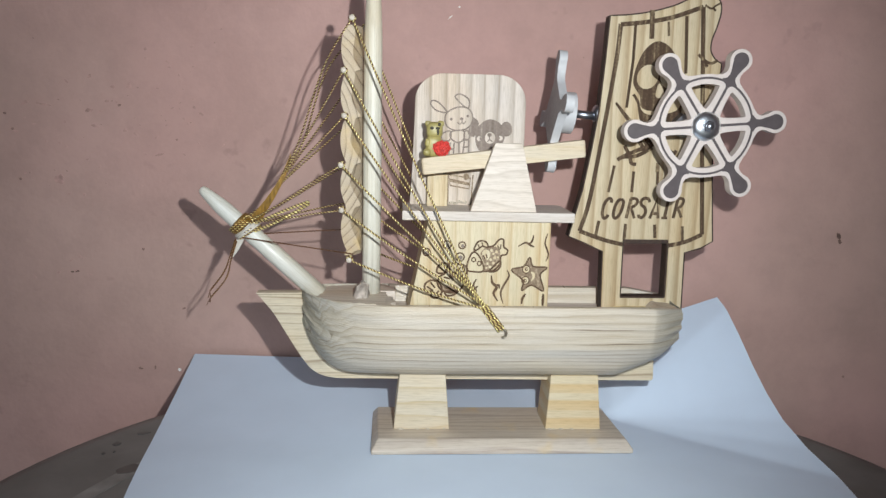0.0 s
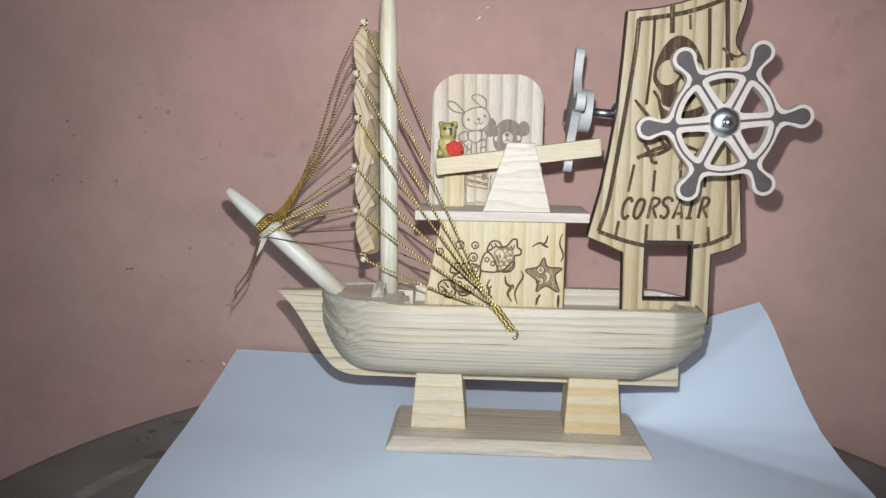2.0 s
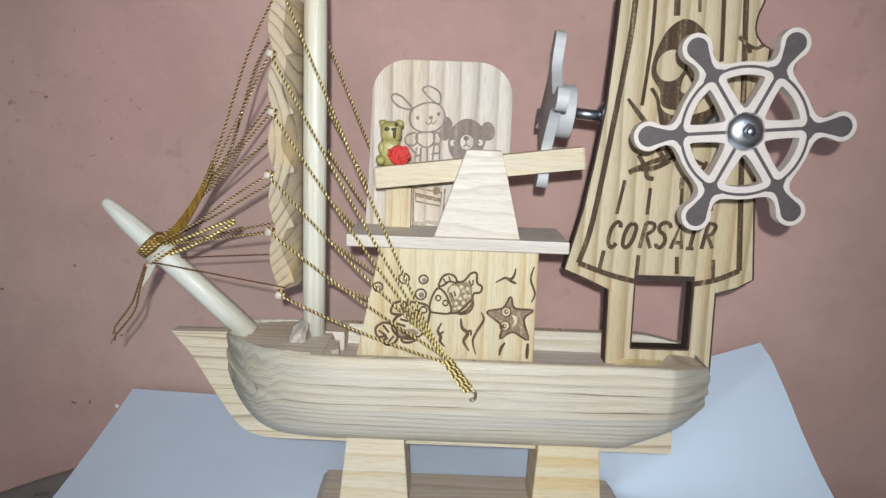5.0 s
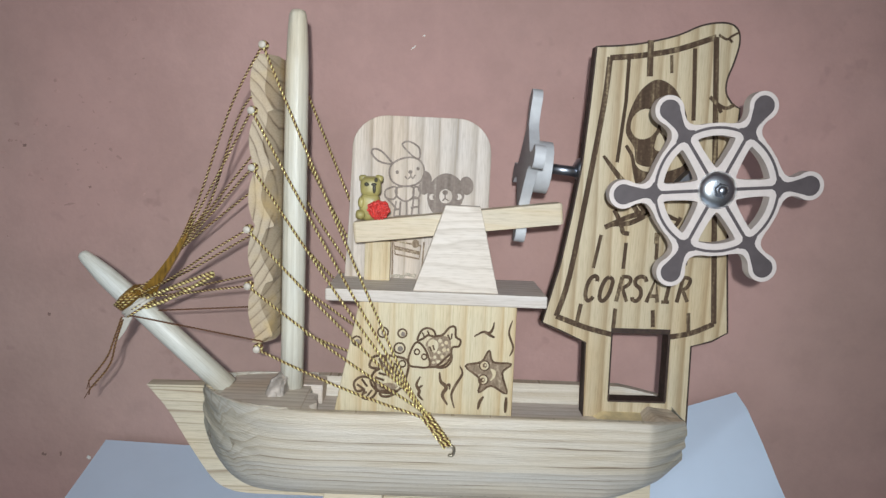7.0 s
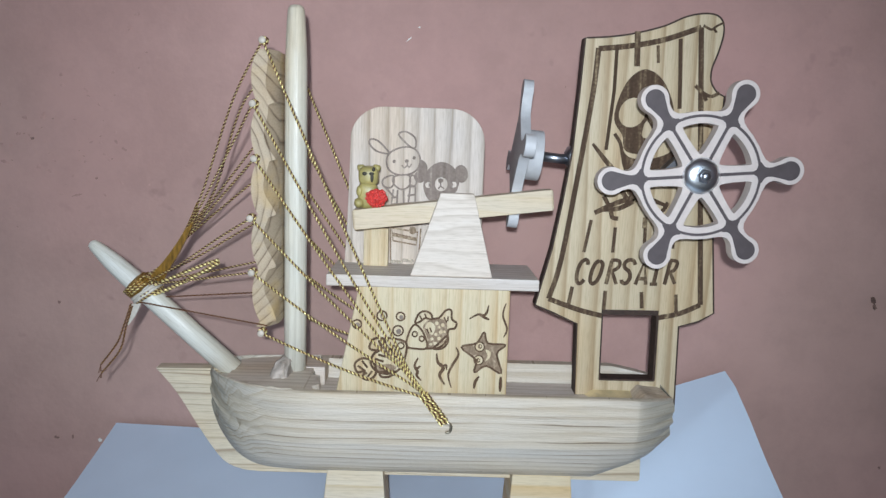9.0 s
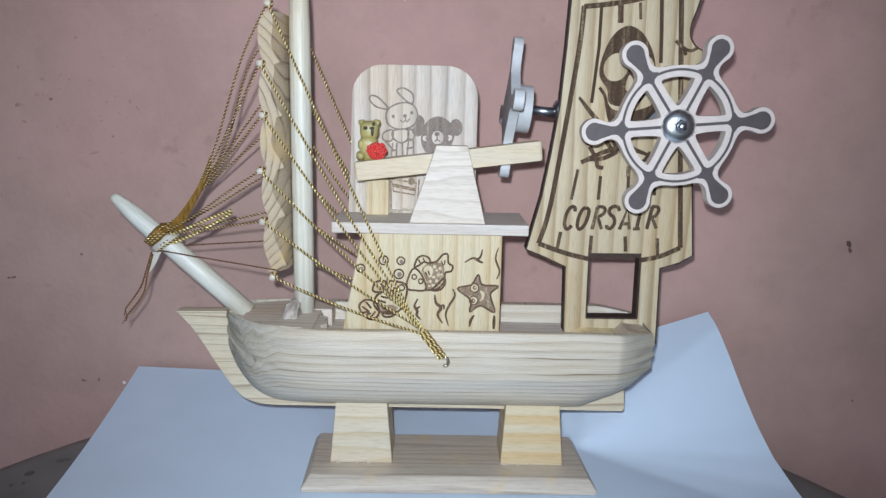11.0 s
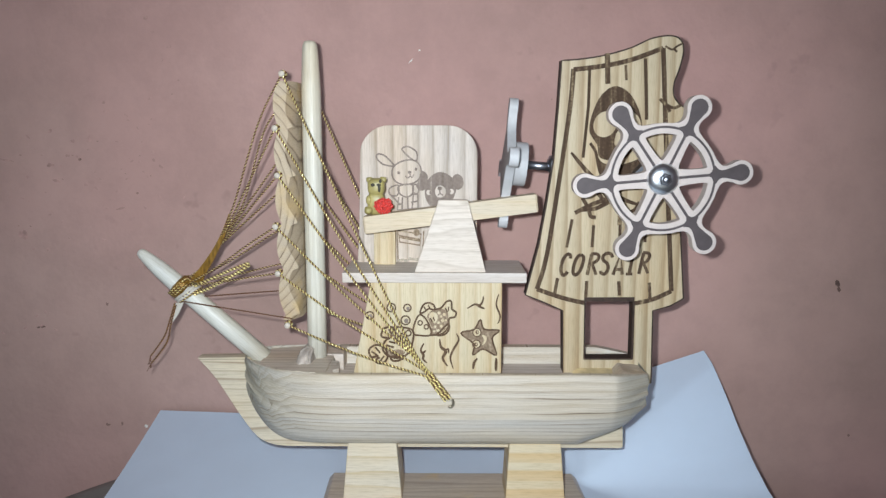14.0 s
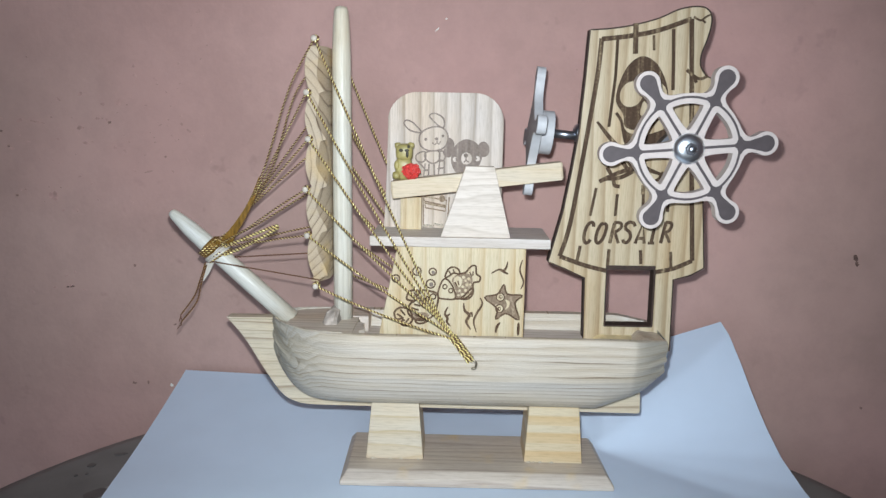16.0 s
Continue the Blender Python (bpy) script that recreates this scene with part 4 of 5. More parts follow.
# ---- rigging ----
KNOT = Vector((-0.1355, MID_Y, 0.1120))
HOOKS = (Vector((-0.0060, -0.0090, 0.0672)), Vector((-0.0060, 0.0460, 0.0672)))
along = (foot - tip).normalized()
for side, hook in enumerate(HOOKS):
    for k, (x, z) in enumerate(zip(PIN_X, PIN_Z)):
        pin = Vector((x + 0.0042 * side, (0.0030, 0.0420)[side], z))
        out = 1 - 2 * side
        turn = 2.1 * k
        gather = hook + Vector((-0.0140, 0.0010 * out, 0.0190)) * (1.15, 1.05, 0.95, 0.85, 0.72, 0.6)[k] + Vector((0.0006 * math.cos(turn), 0.0006 * math.sin(turn), 0.0005 * math.sin(turn + 1)))
        last = hook + Vector((0.0005 * math.cos(turn + 2), 0.0005 * math.sin(turn + 2), 0.0006 + 0.0005 * math.sin(turn)))
        bend = gather + (last - gather) * 0.12
        line = [pin, *(pin.lerp(gather, q) + Vector((0, 0, -0.0016 * math.sin(math.pi * q))) for q in (0.2, 0.4, 0.6, 0.8, 0.93)), bend, bend.lerp(last, 0.5) + Vector((0.0004 * math.cos(turn + 1), 0, 0.0004 * math.sin(turn + 1))), last]
        line = smooth_line(line, 4)
        part("rigging_cord", cord(bmesh.new(), line, bright=1.2), [GOLD, THREAD], ship, smooth=True)
        start = KNOT + along * (0.0008 * (k - 2)) + Vector((0.002, (side - 0.5) * 0.006, 0.0035))
        spread = Vector((0.0007 * (k % 3), (side - 0.5) * 0.0018 + 0.0003 * k, -0.0006 * (k % 3)))
        if k < 3:
            # the upper cords run together in one thick strand before they part
            via = [Vector((u, MID_Y, v)) + spread for u, v in ([(-0.12460, 0.12440)][0], [(-0.11750, 0.13600)][0])]
            if k == 0:
                via += [Vector((u, MID_Y - 0.008 + 0.016 * side, v)) + spread for u, v in ([(-0.10700, 0.15410)][0], [(-0.09410, 0.19190)][0])]
            line = smooth_line([start, *via, pin], 8)
        else:
            line = smooth_line([start, start.lerp(pin, 0.33) + Vector((0.001, 0, -0.0003)), start.lerp(pin, 0.7), pin], 8)
        if k == 5 and side:
            line = [KNOT + Vector((0.0075, -0.0010, -0.0036)), Vector((-0.0812, 0.0300, 0.1104))]
        elif k == 5:
            line = [KNOT + Vector((-0.0005, -0.0045, -0.0050)), pin + Vector((0.0018, 0.0020, 0.0026))]
        part("rigging_cord", cord(bmesh.new(), line, 0.00024 if k == 5 else 0.00030, bright=0.55), [THREAD if k == 5 else GOLD, THREAD], ship, smooth=True)
for hook, out in zip(HOOKS, (1, -1)):
    for k in range(3):
        a = hook + Vector((-0.0140, 0.0010 * out, 0.0190)) * 0.62
        b = hook + Vector((0, 0, 0.0006))
        line = [a.lerp(b, q / 30) + Vector((0.0013 * math.cos(q * 0.75 + 2.1 * k), 0.0013 * math.sin(q * 0.75 + 2.1 * k), 0.0009 * math.cos(q * 0.75 + 2.1 * k))) for q in range(31)]
        part("cord_binding", cord(bmesh.new(), line, 0.00040), [GOLD, THREAD], ship, smooth=True)
# the upper cords stick together in one flat amber strand above the lashing
left_edge = curve2([(-0.1322, 0.1166), (-0.1245, 0.1258), (-0.1177, 0.1357), (-0.1139, 0.1435), (-0.1114, 0.1495)], 5)
right_edge = curve2([(-0.1262, 0.1150), (-0.1240, 0.1198), (-0.1194, 0.1274), (-0.1149, 0.1362), (-0.1110, 0.1450)], 5)
part("glued_strand", prism(bmesh.new(), [left_edge + right_edge[::-1]], 0.0200, 0.0214, upright), STRAND, ship, "amber strand of cords stuck together", bevel=0.0004)
# a lumpy collar of glued turns round the bowsprit, white tape over it, and the frayed tail
right = Vector((0, 1, 0))
over = along.cross(right)


def turns(bm, first, last, count, radius, slant, r, phase=0.0, bright=None):
    """Cord or tape wound round the bowsprit, its turns leaning along it."""
    n = int(count * 22)
    line = []
    for i in range(n + 1):
        a = phase + 2 * math.pi * count * i / n
        line.append(KNOT + along * (first + (last - first) * i / n + slant * math.sin(a)) + (right * math.cos(a) + over * math.sin(a)) * (radius + 0.0003 * math.sin(i * 0.9 + phase)))
    if bright is None:
        return tube(bm, smooth_line(line, 2), r, 7)
    return cord(bm, smooth_line(line, 2), r, bright=bright)


collar = [(-0.0046, 0.0047), (-0.0040, 0.0058), (-0.0024, 0.0061), (-0.0008, 0.0059), (0.0004, 0.0056), (0.0010, 0.0047)]
bm = tube(bmesh.new(), [KNOT + along * q for q, r in collar], [r for q, r in collar], 26)
for v in bm.verts:
    v.co += (v.co - KNOT) * 0.09 * noise.noise(v.co * 420)
lashing = part("lashing", bm, STRAND, ship, "amber glued cord wound round the bowsprit", smooth=True)
bm = turns(bmesh.new(), -0.0040, 0.0002, 4, 0.0060, 0.0008, 0.00050, 0.4)
part("glued_turn", bm, STRAND, lashing, smooth=True)
bm = turns(bmesh.new(), -0.0034, 0.0006, 3, 0.0063, 0.0012, 0.00030, 2.0, 0.9)
part("cord_turn", bm, [GOLD, THREAD], lashing, smooth=True)
bm = turns(bmesh.new(), 0.0012, 0.0038, 2, 0.0060, 0.0016, 0.00085)
part("white_tape", bm, TAPE, lashing, "white tape wound over the lashing", smooth=True)
bm = turns(bmesh.new(), 0.0022, 0.0050, 2, 0.0060, 0.0018, 0.00036, 0.3, 0.8)
part("cord_turn", bm, [GOLD, THREAD], lashing, smooth=True)
bm = prism(bmesh.new(), [[(-0.1390, 0.1056), (-0.1350, 0.1060), (-0.1378, 0.1004), (-0.1406, 0.0966), (-0.1422, 0.0953), (-0.1410, 0.0984)]], 0.0190, 0.0197, upright)
part("tape_tab", bm, TAPE, ship, "white tab of tape hanging from the lashing")
rng = random.Random(9)
for tail in ([(-0.1391, 0.1060), (-0.1424, 0.0963), (-0.1455, 0.0886), (-0.1527, 0.0789)], [(-0.1386, 0.1050), (-0.1416, 0.0954), (-0.1444, 0.0856), (-0.1526, 0.0752)]):
    line = [Vector((u, 0.0184, v)) for u, v in curve2(tail, 8)]
    part("cord_tail", cord(bmesh.new(), line, 0.00028, bright=0.6), [STRAND, THREAD], ship, smooth=True)
    bm = bmesh.new()
    for k in range(4):
        tube(bm, [line[-1], line[-1] + Vector((rng.uniform(-0.0025, 0.0008), rng.uniform(-0.001, 0.001), rng.uniform(-0.004, -0.0015)))], 0.00016, 5)
    part("frayed_end", bm, THREAD, ship)
for end, r in (([(-0.1310, 0.1135), (-0.1191, 0.1188), (-0.1090, 0.1232), (-0.1025, 0.1257)], 0.00042), ([(-0.1300, 0.1100), (-0.1206, 0.1140), (-0.1110, 0.1192), (-0.1022, 0.1246)], 0.00046)):
    part("cord_end", cord(bmesh.new(), [Vector((u, 0.0192, v)) for u, v in curve2(end, 6)], r, bright=1.35), [GOLD, THREAD], ship, smooth=True)
for hook, s in zip(HOOKS, (-1, 1)):
    c = hook + Vector((0.0014, 0, -0.0012))
    ring = [c + Vector((0.0017 * math.cos(a) * 0.7, s * 0.0006, -0.0019 * math.sin(a))) for a in (radians(-100 + 230 * i / 20) for i in range(21))]
    bm = tube(bmesh.new(), ring, 0.00065, 8)
    tube(bm, [ring[0], (hook.x, MID_Y + s * (0.0285 if s < 0 else 0.0195), hook.z)], 0.0005, 8)
    part("hook", bm, BRASS, ship, "small tarnished screw hook", smooth=True)

# ---- cabin ----
CABIN_Y = 0.0065
cabin = part("cabin", prism(bmesh.new(), [[(-0.0518, DECK_Z - 0.0004), (0.0196, DECK_Z - 0.0004), (0.0194, 0.1192), (-0.0421, 0.1192)]], CABIN_Y, 0.0366, upright), PINE_FACE, ship, "pine cabin block engraved with sea animals", bevel=0.0004)


def burnt(name, lines, parent, face, width=0.0009, material=None, closed=False, fills=(), label=""):
    bm = bmesh.new()
    for k, line in enumerate(lines):
        ribbon(bm, line, width, face - 0.00012 - 0.00002 * k, face + 0.0004, closed)
    for k, loops in enumerate(fills):
        prism(bm, loops, face - 0.00006 - 0.00001 * k, face + 0.0004, upright)
    return part(name, bm, material or BURNT, parent, label)


def burnt_each(name, lines, parent, face, width=0.0009, material=None, closed=False, fills=()):
    """As burnt(), with an object for each line and fill."""
    for k, line in enumerate(lines):
        burnt(name, [line], parent, face - 0.00002 * k, width, material, closed)
    for k, loops in enumerate(fills):
        burnt(name, [], parent, face - 0.00001 * k, width, material, fills=[loops])


CW = 0.00085
# upper fish
fish_head = ring_of([(-0.02220, 0.09430), (-0.02150, 0.09960), (-0.01920, 0.10340), (-0.01620, 0.10120), (-0.01400, 0.09630), (-0.01430, 0.09350), (-0.01840, 0.09330)])
fish_fin = ring_of([(-0.01900, 0.10430), (-0.01760, 0.10800), (-0.01520, 0.10920), (-0.01270, 0.10820), (-0.01220, 0.10590), (-0.01490, 0.10630), (-0.01700, 0.10480)])
fish_back = curve2([(-0.01240, 0.10610), (-0.00930, 0.10670), (-0.00660, 0.10980), (-0.00440, 0.10990), (-0.00400, 0.10620), (-0.00210, 0.10470), (-0.00270, 0.10240), (-0.00530, 0.10160), (-0.00580, 0.09750), (-0.00880, 0.09420), (-0.01430, 0.09350)])
fish_low = ring_of([(-0.00890, 0.09600), (-0.00670, 0.09840), (-0.00540, 0.09890), (-0.00550, 0.09610), (-0.00770, 0.09370), (-0.01120, 0.09360)])
fish = burnt("engraved_fish", [fish_head, fish_fin, fish_low], cabin, CABIN_Y, CW, closed=True)
spots = [oval(u, v, r, r, 0, 10) for (u, v), r in zip([(-0.00840, 0.10060), (-0.01040, 0.09570), (-0.01200, 0.09760), (-0.00720, 0.09760), (-0.01010, 0.10430), (-0.00770, 0.10360), (-0.00900, 0.09790), (-0.01040, 0.09960), (-0.01240, 0.09540), (-0.00690, 0.10080), (-0.00870, 0.09590), (-0.00910, 0.10260)], (0.0008, 0.0008, 0.0007, 0.0007, 0.0008, 0.0008, 0.0008, 0.0007, 0.0006, 0.0006, 0.0005, 0.0006))]
pale_side = ring_of([(-0.01490, 0.10260), (-0.01350, 0.10470), (-0.01140, 0.10410), (-0.01070, 0.10190), (-0.01190, 0.09930), (-0.01350, 0.10040)], 3)
burnt("scale_patch", [], fish, CABIN_Y, CW, BURNT_FILL, fills=[[ring_of([(-0.01580, 0.10240), (-0.01440, 0.10490), (-0.01220, 0.10570), (-0.00930, 0.10630), (-0.00620, 0.10520), (-0.00580, 0.10120), (-0.00630, 0.09750), (-0.00950, 0.09460), (-0.01350, 0.09400), (-0.01360, 0.09720), (-0.01480, 0.10030)], 3), pale_side[::-1]] + [o[::-1] for o in spots]])
burnt("back_line", [fish_back], fish, CABIN_Y - 0.0002, CW)
burnt_each("fin_stroke", [[(-0.01420, 0.10200), (-0.01330, 0.10000)], [(-0.01290, 0.10250), (-0.01220, 0.10050)], [(-0.00730, 0.10700), (-0.00610, 0.10480)], [(-0.00560, 0.10750), (-0.00570, 0.10530)], [(-0.01730, 0.10750), (-0.01620, 0.10550)], [(-0.01520, 0.10830), (-0.01440, 0.10630)]], fish, CABIN_Y - 0.0003, 0.0006)
burnt_each("fish_eye", [oval(u, v, 0.0010, 0.0011, 0, 14) for u, v in [(-0.01900, 0.09950), (-0.01610, 0.09760)]], fish, CABIN_Y - 0.0002, 0.0006, closed=True)
# lower fish, behind the cords
low_body = ring_of([(-0.03140, 0.09700), (-0.02740, 0.09730), (-0.02240, 0.09550), (-0.02290, 0.08900), (-0.02560, 0.08380), (-0.03020, 0.08230), (-0.03450, 0.08350), (-0.03690, 0.08690), (-0.03560, 0.09060), (-0.03320, 0.09250)])
low_tail = ring_of([(-0.03600, 0.08740), (-0.04030, 0.08860), (-0.04330, 0.08620), (-0.04230, 0.08270), (-0.03920, 0.08310), (-0.04000, 0.08030), (-0.03690, 0.07970), (-0.03450, 0.08280)])
low_fin = ring_of([(-0.03730, 0.09440), (-0.03560, 0.09700), (-0.03180, 0.09720), (-0.03110, 0.09420), (-0.03390, 0.09230), (-0.03700, 0.09260)])
low_under = ring_of([(-0.03270, 0.08290), (-0.03220, 0.08100), (-0.02910, 0.08110), (-0.02650, 0.08330)])
lower = burnt("engraved_fish", [low_body, low_tail, low_fin, low_under], cabin, CABIN_Y - 0.00012, CW * 1.15, closed=True)
burnt_each("fin_stroke", [[(-0.04040, 0.08770), (-0.03810, 0.08470)], [(-0.04220, 0.08550), (-0.03900, 0.08330)], [(-0.03800, 0.08080), (-0.03610, 0.08340)], [(-0.04010, 0.08170), (-0.03810, 0.08240)], [(-0.03510, 0.08860), (-0.03150, 0.08750)], [(-0.03380, 0.09040), (-0.03070, 0.08960)], [(-0.03580, 0.09540), (-0.03390, 0.09340)], [(-0.03380, 0.09640), (-0.03260, 0.09390)], [(-0.03320, 0.08520), (-0.02920, 0.08370)]], lower, CABIN_Y - 0.0003, 0.0008)
burnt_each("fish_spot", [oval(u, v, r, r, 0, 14) for (u, v), r in zip([(-0.02460, 0.09450), (-0.02750, 0.09340), (-0.02650, 0.09050), (-0.02940, 0.09180)], (0.0013, 0.0010, 0.0009, 0.0012))], lower, CABIN_Y - 0.0004, 0.0006, closed=True)
burnt_each("dark_scale_patch", [], lower, CABIN_Y - 0.00005, CW, BURNT_FILL, fills=[[ring_of([(-0.03600, 0.08670), (-0.03330, 0.08590), (-0.02930, 0.08650), (-0.02610, 0.08520), (-0.02910, 0.08300), (-0.03360, 0.08310)], 3)], [ring_of([(-0.03090, 0.09510), (-0.02860, 0.09250), (-0.02890, 0.08830), (-0.03120, 0.09050)], 3)]])
# bubbles
for (u, v), r in zip([(-0.03260, 0.10680), (-0.02500, 0.10670), (-0.02590, 0.10070), (-0.04270, 0.10300)], (0.0020, 0.0017, 0.0021, 0.0018)):
    b = burnt("engraved_bubble", [oval(u, v, r, r)], cabin, CABIN_Y, 0.0007, closed=True)
    burnt("bubble_fill", [], b, CABIN_Y, 0.0005, BURNT_GREY, fills=[[oval(u + 0.0003, v - 0.0003, r * 0.5, r * 0.55, 0, 14)]])
# starfish
star_loop = ring_of([(0.00940, 0.10110), (0.01120, 0.09650), (0.01840, 0.09590), (0.01500, 0.09210), (0.01720, 0.08380), (0.01080, 0.08680), (0.00600, 0.08390), (0.00640, 0.08920), (0.00030, 0.09450), (0.00650, 0.09640)], 4)
eyes = [oval(u, v, 0.0019, 0.0020, 0, 18) for u, v in [(0.00780, 0.09490), (0.00760, 0.08920)]]
mouth = ring_of([(0.01020, 0.09370), (0.01230, 0.09290), (0.01220, 0.09040), (0.01030, 0.08870), (0.01120, 0.09120)], 3)
star = burnt("engraved_starfish", [star_loop], cabin, CABIN_Y, CW, closed=True)
burnt("starfish_fill", [], star, CABIN_Y, CW, BURNT_FILL, fills=[[star_loop] + [e[::-1] for e in eyes] + [mouth[::-1]]])
burnt_each("starfish_eye", eyes, star, CABIN_Y - 0.0001, 0.0005, closed=True)
burnt_each("starfish_pupil", [], star, CABIN_Y, 0.0005, fills=[[oval(u, v, 0.0009, 0.0010, 0, 12), oval(u + 0.0002, v + 0.0001, 0.0004, 0.0005, 0, 10)[::-1]] for u, v in [(0.00800, 0.09500), (0.00740, 0.08900)]])
# weeds and a gull
for line, w in (([(-0.01730, 0.08950), (-0.01870, 0.08620), (-0.01750, 0.08370), (-0.01770, 0.08180), (-0.01580, 0.07980)], 0.0013), ([(-0.01800, 0.08460), (-0.01630, 0.08600)], 0.0009), ([(-0.00980, 0.09160), (-0.00920, 0.08790), (-0.00690, 0.08550), (-0.00830, 0.08220), (-0.00610, 0.07830)], 0.0015), ([(-0.00730, 0.08590), (-0.00580, 0.08670), (-0.00550, 0.08460)], 0.0010),
                ([(-0.00190, 0.09440), (-0.00080, 0.09120), (-0.00330, 0.08650), (-0.00470, 0.08230), (-0.00330, 0.07700)], 0.0011), ([(0.01790, 0.11350), (0.01680, 0.10840), (0.01870, 0.10280), (0.01750, 0.09910)], 0.0009), ([(0.00810, 0.08230), (0.00660, 0.07990), (0.00610, 0.07690)], 0.0013), ([(0.01710, 0.08240), (0.01700, 0.07590)], 0.0014)):
    bm = ribbon(bmesh.new(), curve2(line), w, CABIN_Y - 0.00010 - 0.05 * w, CABIN_Y + 0.0004, taper=True)
    part("engraved_weed", bm, BURNT, cabin)
bm = bmesh.new()
ribbon(bm, curve2([(0.00310, 0.10650), (0.00660, 0.10850), (0.00900, 0.10810), (0.01030, 0.10980), (0.01080, 0.11250)]), 0.0011, CABIN_Y - 0.00012, CABIN_Y + 0.0004, taper=True)
ribbon(bm, curve2([(0.00720, 0.10830), (0.00950, 0.10720), (0.01130, 0.10640)]), 0.0011, CABIN_Y - 0.00016, CABIN_Y + 0.0004, taper=True)
part("engraved_gull", bm, BURNT, cabin)

roof = part("cabin_roof", prism(bmesh.new(), [[(-0.0552, 0.0040), (0.0307, 0.0040), (0.0304, 0.0392), (-0.0550, 0.0392)]], 0.1192, 0.1239, lambda u, v, d: Vector((u, v, d))), PINE_ROOF, ship, "flat pale pine cabin roof board", bevel=0.0005)

# ---- backboard with engraved pictures ----
BACK_FACE = 0.0330
loop = [(-0.0512, 0.1239), (-0.0502, 0.1420), (-0.0494, 0.1700)]
loop += [(-0.0494 + 0.0145 * (1 - math.cos(radians(a))), 0.1772 + 0.0145 * math.sin(radians(a))) for a in range(9, 91, 9)]
loop += [(0.0084 - 0.0145 * (1 - math.sin(radians(a))), 0.1772 + 0.0145 * math.cos(radians(a))) for a in range(0, 91, 9)]
loop += [(0.0084, 0.1500), (0.0084, 0.1239)]
backboard = part("backboard", prism(bmesh.new(), [loop], BACK_FACE, BACK_FACE + 0.0058, upright), PINE_BACK, ship, "round-cornered pine board with two engraved toy animals", bevel=0.0004)
BWID = 0.00078
ear_a = ring_of([(-0.03270, 0.17180), (-0.03810, 0.17280), (-0.04120, 0.17590), (-0.04040, 0.17780), (-0.03730, 0.17700), (-0.03370, 0.17360)])
ear_b = ring_of([(-0.02320, 0.17480), (-0.02780, 0.17880), (-0.02850, 0.18060), (-0.02570, 0.18140), (-0.02170, 0.17900), (-0.02130, 0.17510)])
head = ring_of([(-0.03370, 0.16850), (-0.03240, 0.17210), (-0.02760, 0.17460), (-0.02240, 0.17460), (-0.01950, 0.17120), (-0.01980, 0.16650), (-0.02300, 0.16360), (-0.02840, 0.16290), (-0.03240, 0.16480)])
body = ring_of([(-0.03020, 0.16210), (-0.03030, 0.15880), (-0.02670, 0.15660), (-0.02350, 0.15860), (-0.02390, 0.16280)])
arm = ring_of([(-0.03090, 0.16250), (-0.03490, 0.16090), (-0.03480, 0.15790), (-0.03170, 0.15730), (-0.03040, 0.15920)])
arm_b = ring_of([(-0.02290, 0.16280), (-0.02050, 0.16180), (-0.02110, 0.15840), (-0.02330, 0.15910)])
rabbit = burnt("engraved_rabbit", [ear_a, ear_b, head, body, arm, arm_b], backboard, BACK_FACE, BWID, BURNT_GREY, closed=True)
burnt_each("leg_line", [[(-0.03050, 0.15660), (-0.03120, 0.15000)], [(-0.02860, 0.15650), (-0.02880, 0.14980)], [(-0.02600, 0.15630), (-0.02580, 0.14990)], [(-0.02320, 0.15810), (-0.02390, 0.15000)], [(-0.02090, 0.15800), (-0.02080, 0.15060)], [(-0.03410, 0.15740), (-0.03210, 0.15540), (-0.02990, 0.15290)], [(-0.03130, 0.15280), (-0.02850, 0.15340)], [(-0.02430, 0.15400), (-0.02070, 0.15470)], [(-0.03120, 0.15000), (-0.02060, 0.15110)], [(-0.02350, 0.15790), (-0.02060, 0.15820)]], rabbit, BACK_FACE - 0.0002, BWID, BURNT_GREY)
burnt_each("rabbit_face_dot", [], rabbit, BACK_FACE, BWID, BURNT_GREY, fills=[[oval(u, v, 0.0007, 0.0008, 0, 10)] for u, v in [(-0.03040, 0.16860), (-0.02180, 0.17040)]] + [[oval(*[(-0.02500, 0.16890)][0], 0.0009, 0.0008, 0, 10)]])
burnt("rabbit_mouth", [curve2([(-0.02710, 0.16710), (-0.02590, 0.16600), (-0.02470, 0.16700), (-0.02380, 0.16630), (-0.02290, 0.16780)]), [(-0.02480, 0.16860), (-0.02470, 0.16700)]], rabbit, BACK_FACE - 0.0001, 0.0006, BURNT_GREY)
bear_head = ring_of([(-0.01740, 0.16050), (-0.01640, 0.16450), (-0.01350, 0.16770), (-0.01000, 0.16900), (-0.00620, 0.16800), (-0.00320, 0.16510), (-0.00200, 0.16040), (-0.00410, 0.15490), (-0.00960, 0.15040), (-0.01500, 0.15250), (-0.01730, 0.15670)])
bear_ears = [ring_of([(-0.01740, 0.16050), (-0.02000, 0.15990), (-0.02170, 0.16220), (-0.01980, 0.16600), (-0.01900, 0.16960), (-0.01650, 0.16810), (-0.01600, 0.16530)]), ring_of([(-0.00370, 0.16630), (-0.00140, 0.16780), (0.00100, 0.16600), (0.00120, 0.16220), (-0.00110, 0.16050), (-0.00280, 0.16200)])]
muzzle = oval(*[(-0.00980, 0.15940)][0], 0.0030, 0.0032, 0, 20)
cheeks = [oval(u, v, 0.0012, 0.0013, 0, 12) for u, v in [(-0.01550, 0.15890), (-0.00430, 0.15940)]]
